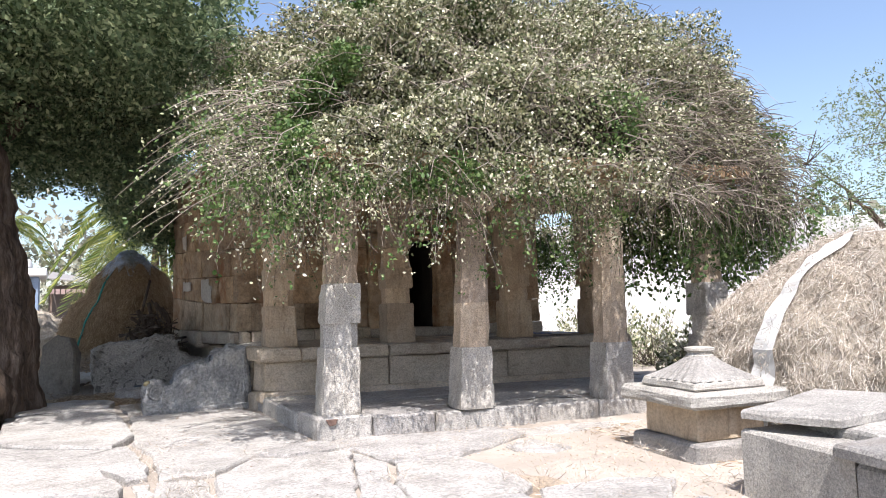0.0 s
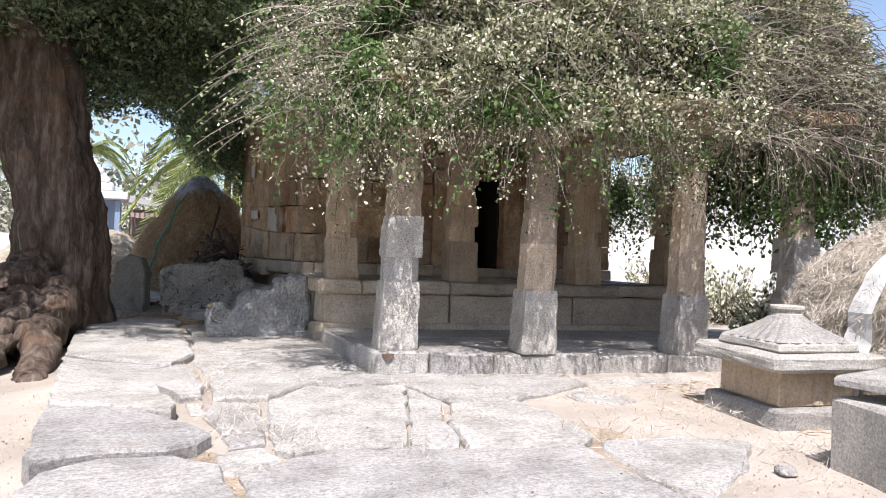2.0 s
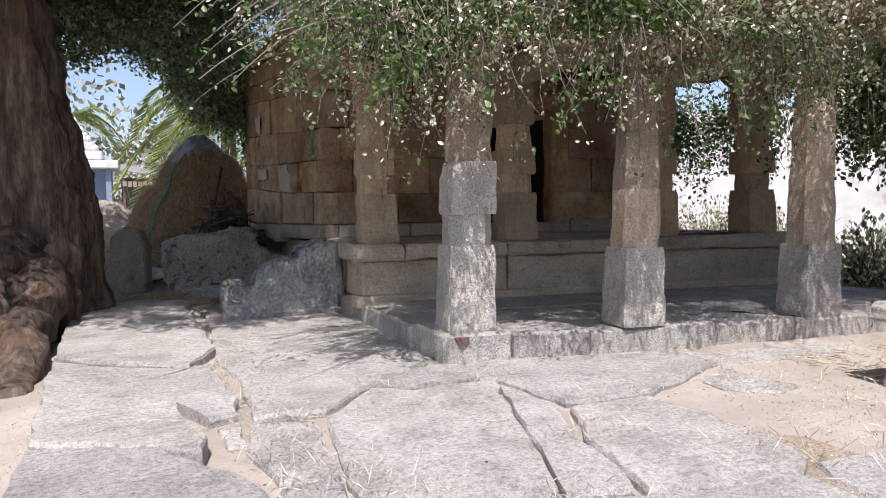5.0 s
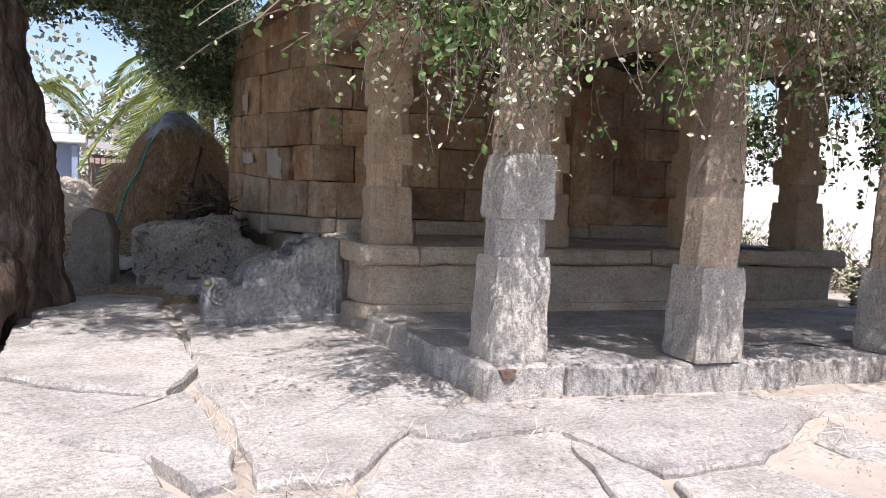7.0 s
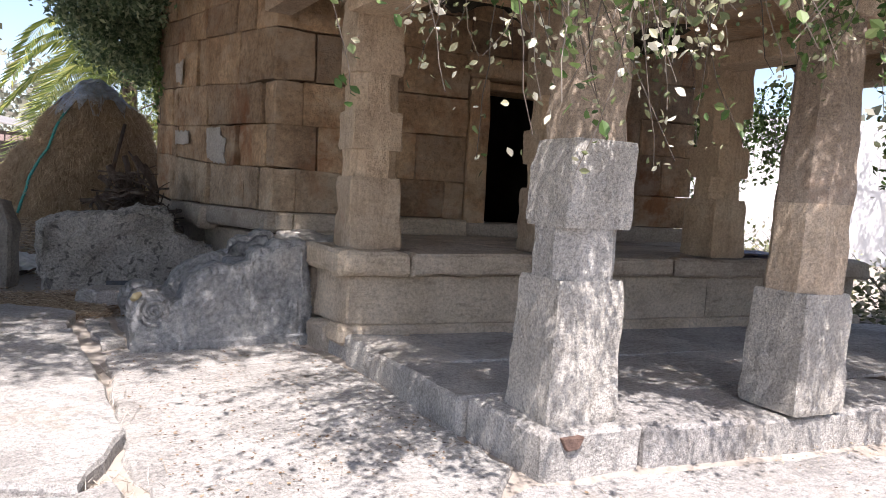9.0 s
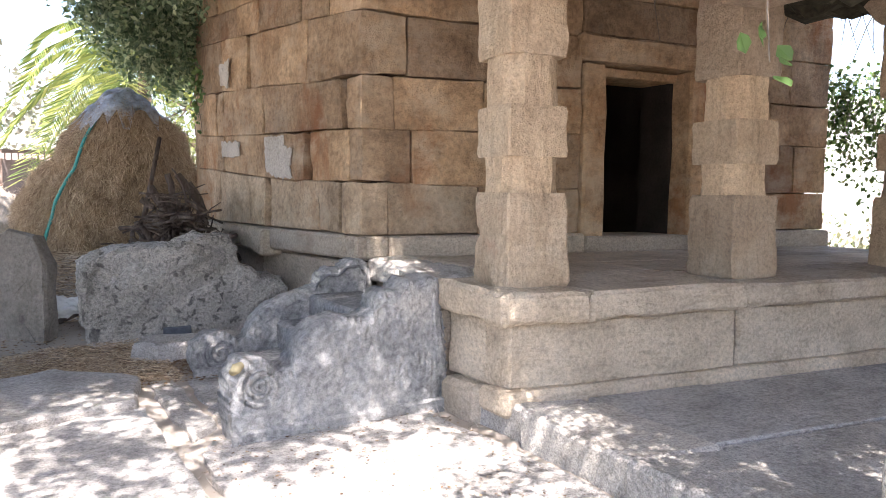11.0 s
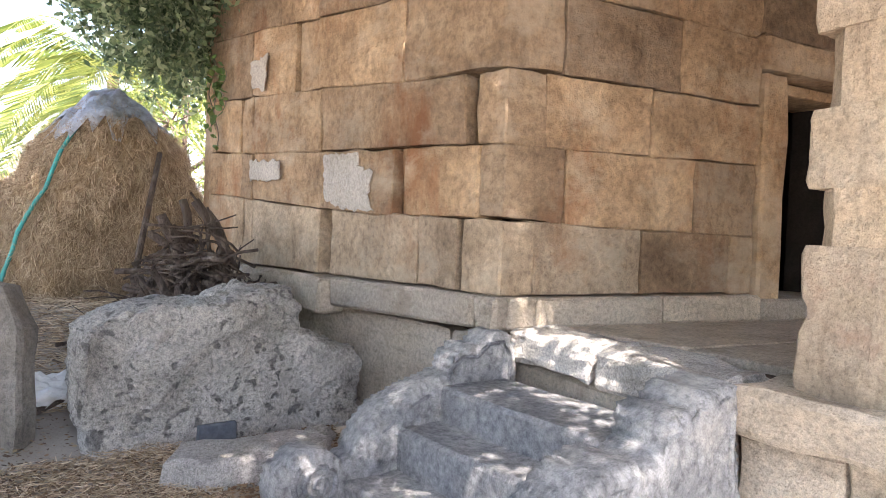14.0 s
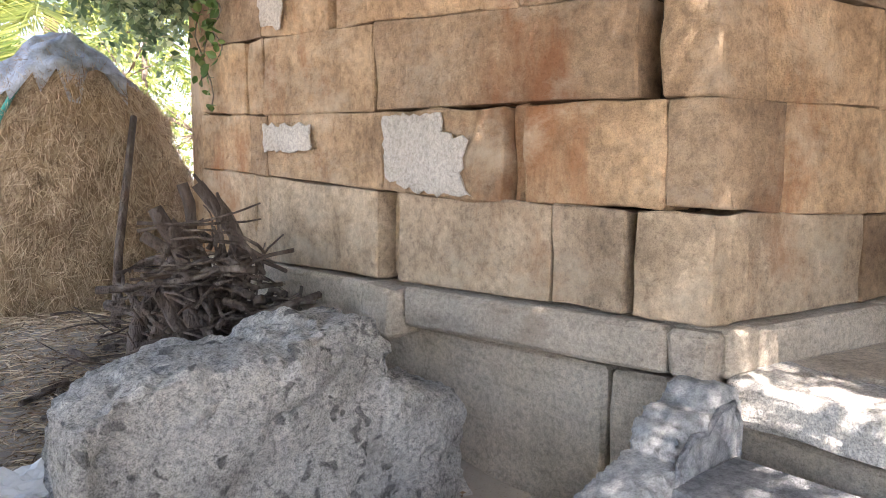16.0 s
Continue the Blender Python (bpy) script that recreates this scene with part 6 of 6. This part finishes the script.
# ---- litter, grass, small stones ----
def scatter():
    g = np.random.default_rng(101)
    x = np.concatenate([g.uniform(-2.4, -0.3, 6000), g.uniform(-2.6, 0.1, 7600), g.uniform(-1.6, 0.1, 1300), g.uniform(-3.0, 6.0, 1300)])
    y = np.concatenate([g.uniform(4.9, 6.2, 6000), g.uniform(4.6, 8.6, 7600), g.uniform(0.3, 3.3, 1300), g.uniform(-5.5, 1.0, 1300)])
    pts = []
    for a, b in zip(x, y):
        z = ground_z(a, b) + 0.02 if b > 4.75 else 0.075 + 0.02 * smooth_step(-2, 1, b)
        pts.append((a, b, z + g.uniform(0, 0.012)))
    p = np.array(pts)
    keep = ~((p[:, 0] > -1.9) & (p[:, 0] < 0.1) & (p[:, 1] > 6.15) & (p[:, 1] < 7.1)) & ~((p[:, 0] > -0.08 + 0 * p[:, 1]) & (p[:, 1] > -0.1 - 0.18 * p[:, 0]))
    p = p[keep]
    a = unit(g, len(p))
    a[:, 2] *= 0.25
    b = np.cross(a, np.array((0, 0, 1.0)) + 0.3 * unit(g, len(p)))
    s = (g.uniform(0.006, 0.015, len(p)) * np.where(p[:, 1] > 4.5, 1.7, 1.0))[:, None]
    o = quads("leaf_litter", p, a * s, b * s * 0.6, LITTER)
    tagged(o, "scattered dry brown leaves on stone and earth", "leaf litter", kind="stuff")
    n = 16000
    x = np.concatenate([g.uniform(-3.2, 2.4, 11000), g.uniform(-7, -2.9, 2500), g.uniform(1.0, 5.0, 2500)])
    y = np.concatenate([g.uniform(-5.6, 0.2, 11000), g.uniform(-5, 3, 2500), g.uniform(-5.5, -0.9, 2500)])
    p = np.array([(a, b, ground_z(a, b) + 0.028) for a, b in zip(x, y)])
    p[:, 2] = np.where((x > -2.7) & (x < 1.2) & (y > -3.5), 0.012, p[:, 2])
    a = unit(g, n)
    b = np.cross(a, unit(g, n))
    s = g.uniform(0.003, 0.008, n)[:, None]
    o = quads("earth_crumbs", p, a * s, b * s, OLDFIBRE, None, np.cross(a, b) * s * 0.5)
    tagged(o, "crumbs of dry leaf and grit on the earth", "grit", kind="stuff")
    # dry straw trodden over the ground near the heaps
    n = 43000
    x = np.concatenate([g.uniform(-4, 0.1, 40000), g.uniform(2.6, 5.2, 3000)])
    y = np.concatenate([g.uniform(6.9, 12, 40000), g.uniform(-5.5, -1.2, 3000)])
    p = np.array([(a, b, ground_z(a, b) + 0.015 + g.uniform(0, 0.04 if b > 5 else 0.01)) for a, b in zip(x, y)])
    a = unit(g, n)
    a[:, 2] *= 0.2
    b = np.cross(a, unit(g, n))
    b /= np.linalg.norm(b, axis=1)[:, None]
    o = quads("trodden_straw", p, a * g.uniform(0.03, 0.11, n)[:, None], b * 0.004, OLDFIBRE)
    tagged(o, "loose trodden straw on the ground", "straw", kind="stuff")
    # fine brown straw litter below the steps
    n = 15000
    x, y = g.uniform(-2.9, -1.35, n), g.uniform(4.78, 6.2, n)
    p = np.array([(a, b, ground_z(a, b) + 0.01 + g.uniform(0, 0.05)) for a, b in zip(x, y)])
    a = unit(g, n)
    a[:, 2] *= 0.35
    b = np.cross(a, unit(g, n))
    b /= np.linalg.norm(b, axis=1)[:, None]
    o = quads("straw_litter", p, a * g.uniform(0.015, 0.06, n)[:, None], b * 0.0025, OLDFIBRE)
    tagged(o, "fine brown straw litter before the carved steps", "straw", kind="stuff")
    # dry grass in the joints of the paving
    pts, ax, ay = [], [], []
    r = random.Random(55)
    for cx, cy, w, k in ((-1.72, 0.2, 0.16, 170), (-1.78, 1.5, 0.12, 150), (-1.5, -1.0, 0.2, 200), (-1.55, -2.0, 0.14, 130), (0.05, -0.72, 0.2, 190), (0.0, -2.1, 0.13, 90), (0.55, -1.35, 0.2, 110), (1.2, -2.9, 0.3, 170), (1.6, -1.5, 0.25, 150), (-0.55, -2.7, 0.12, 70), (2.35, -2.5, 0.25, 170), (-1.9, 2.6, 0.15, 110), (3.4, -1.6, 0.5, 160), (1.95, -3.6, 0.2, 170), (-0.2, 3.1, 0.25, 120), (-1.75, 5.1, 0.2, 150), (-1.1, 5.9, 0.25, 170), (-1.8, -0.4, 0.12, 160), (-1.85, 0.7, 0.1, 140), (-1.6, -1.5, 0.15, 170), (-1.75, 2.0, 0.1, 130), (-1.3, -2.3, 0.15, 120), (0.7, -2.6, 0.15, 110), (-0.9, -0.4, 0.15, 110)):
        for _ in range(k):
            x, y = r.gauss(cx, w), r.gauss(cy, w)
            d = Vector((r.uniform(-1, 1), r.uniform(-1, 1), r.uniform(0.1, 0.9))).normalized()
            ln = r.uniform(0.02, 0.075)
            pts.append((x, y, 0.05 + d.z * ln))
            ax.append(tuple(d * ln))
            ay.append(tuple(d.cross(Vector((r.uniform(-1, 1), r.uniform(-1, 1), 0.3))).normalized() * 0.0025))
    o = quads("dry_grass", np.array(pts), np.array(ax), np.array(ay), FIBRE)
    tagged(o, "short dry grass tufts in the paving joints", "grass", kind="stuff")


scatter()


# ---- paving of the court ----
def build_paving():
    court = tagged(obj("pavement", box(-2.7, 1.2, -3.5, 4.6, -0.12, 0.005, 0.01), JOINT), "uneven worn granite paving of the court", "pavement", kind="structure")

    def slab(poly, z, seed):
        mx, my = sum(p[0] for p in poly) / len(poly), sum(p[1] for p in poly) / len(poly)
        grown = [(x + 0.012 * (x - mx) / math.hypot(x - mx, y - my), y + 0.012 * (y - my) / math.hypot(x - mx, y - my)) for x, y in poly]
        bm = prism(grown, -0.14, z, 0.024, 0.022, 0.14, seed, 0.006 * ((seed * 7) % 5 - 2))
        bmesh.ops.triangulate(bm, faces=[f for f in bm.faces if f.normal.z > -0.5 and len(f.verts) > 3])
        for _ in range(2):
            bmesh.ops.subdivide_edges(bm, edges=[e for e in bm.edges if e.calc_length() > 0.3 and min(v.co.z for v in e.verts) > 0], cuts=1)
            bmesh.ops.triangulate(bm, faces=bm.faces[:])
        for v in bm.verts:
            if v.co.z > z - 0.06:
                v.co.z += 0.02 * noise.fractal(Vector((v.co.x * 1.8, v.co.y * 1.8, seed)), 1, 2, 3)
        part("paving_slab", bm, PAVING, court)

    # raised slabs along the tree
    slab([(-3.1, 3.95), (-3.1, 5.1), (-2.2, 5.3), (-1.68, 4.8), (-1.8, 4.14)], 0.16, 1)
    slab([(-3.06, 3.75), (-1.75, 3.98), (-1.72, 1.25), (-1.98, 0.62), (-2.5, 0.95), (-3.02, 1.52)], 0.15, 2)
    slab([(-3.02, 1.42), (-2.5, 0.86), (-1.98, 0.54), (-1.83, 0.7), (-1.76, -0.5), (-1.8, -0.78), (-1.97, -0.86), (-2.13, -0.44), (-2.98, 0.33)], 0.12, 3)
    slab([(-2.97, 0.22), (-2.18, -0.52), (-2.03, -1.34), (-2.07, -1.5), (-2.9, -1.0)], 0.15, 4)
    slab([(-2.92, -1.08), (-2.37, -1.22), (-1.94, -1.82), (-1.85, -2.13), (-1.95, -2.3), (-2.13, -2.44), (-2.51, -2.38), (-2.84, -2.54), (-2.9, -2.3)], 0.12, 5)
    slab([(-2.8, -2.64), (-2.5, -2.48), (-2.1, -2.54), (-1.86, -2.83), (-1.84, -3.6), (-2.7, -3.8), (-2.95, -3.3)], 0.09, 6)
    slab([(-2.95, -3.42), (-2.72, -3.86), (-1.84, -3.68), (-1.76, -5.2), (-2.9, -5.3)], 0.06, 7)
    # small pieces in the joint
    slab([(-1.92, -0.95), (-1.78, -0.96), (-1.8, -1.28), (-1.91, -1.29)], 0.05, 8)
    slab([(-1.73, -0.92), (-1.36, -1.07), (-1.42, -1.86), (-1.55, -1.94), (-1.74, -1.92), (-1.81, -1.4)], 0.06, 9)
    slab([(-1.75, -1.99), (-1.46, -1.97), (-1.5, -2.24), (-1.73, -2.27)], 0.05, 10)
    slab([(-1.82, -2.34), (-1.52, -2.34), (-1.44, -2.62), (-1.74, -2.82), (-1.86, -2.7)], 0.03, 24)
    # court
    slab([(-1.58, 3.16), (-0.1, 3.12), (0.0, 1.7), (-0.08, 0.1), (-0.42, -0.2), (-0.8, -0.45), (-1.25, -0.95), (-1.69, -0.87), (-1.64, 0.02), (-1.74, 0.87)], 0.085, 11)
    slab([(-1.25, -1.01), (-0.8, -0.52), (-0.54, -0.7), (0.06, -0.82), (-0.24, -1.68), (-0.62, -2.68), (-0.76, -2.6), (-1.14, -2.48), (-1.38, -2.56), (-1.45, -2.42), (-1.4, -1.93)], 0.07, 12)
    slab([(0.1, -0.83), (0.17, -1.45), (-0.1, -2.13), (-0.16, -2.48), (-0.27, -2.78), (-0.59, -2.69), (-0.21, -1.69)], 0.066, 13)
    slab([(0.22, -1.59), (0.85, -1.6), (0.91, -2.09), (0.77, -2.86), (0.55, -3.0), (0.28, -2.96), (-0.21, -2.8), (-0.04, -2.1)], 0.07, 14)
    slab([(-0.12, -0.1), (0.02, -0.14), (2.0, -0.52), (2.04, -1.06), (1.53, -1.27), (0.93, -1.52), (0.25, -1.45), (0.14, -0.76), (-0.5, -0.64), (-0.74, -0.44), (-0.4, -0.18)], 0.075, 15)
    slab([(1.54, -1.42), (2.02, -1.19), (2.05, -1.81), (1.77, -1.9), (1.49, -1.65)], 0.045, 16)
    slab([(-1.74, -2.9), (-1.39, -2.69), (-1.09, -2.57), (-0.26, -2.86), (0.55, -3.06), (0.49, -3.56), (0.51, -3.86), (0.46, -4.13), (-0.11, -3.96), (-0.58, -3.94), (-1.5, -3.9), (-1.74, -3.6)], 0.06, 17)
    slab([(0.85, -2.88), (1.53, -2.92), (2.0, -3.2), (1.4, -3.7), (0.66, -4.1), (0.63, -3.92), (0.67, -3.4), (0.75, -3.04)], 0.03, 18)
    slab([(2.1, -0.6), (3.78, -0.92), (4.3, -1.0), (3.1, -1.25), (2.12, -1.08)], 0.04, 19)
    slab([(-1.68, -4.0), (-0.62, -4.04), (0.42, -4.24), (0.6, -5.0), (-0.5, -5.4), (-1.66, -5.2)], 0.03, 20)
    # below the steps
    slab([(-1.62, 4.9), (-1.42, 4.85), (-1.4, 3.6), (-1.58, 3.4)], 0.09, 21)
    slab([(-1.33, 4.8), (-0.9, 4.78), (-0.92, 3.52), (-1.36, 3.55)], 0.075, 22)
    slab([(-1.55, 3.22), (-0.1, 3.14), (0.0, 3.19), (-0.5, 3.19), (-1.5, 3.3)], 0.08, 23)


build_paving()
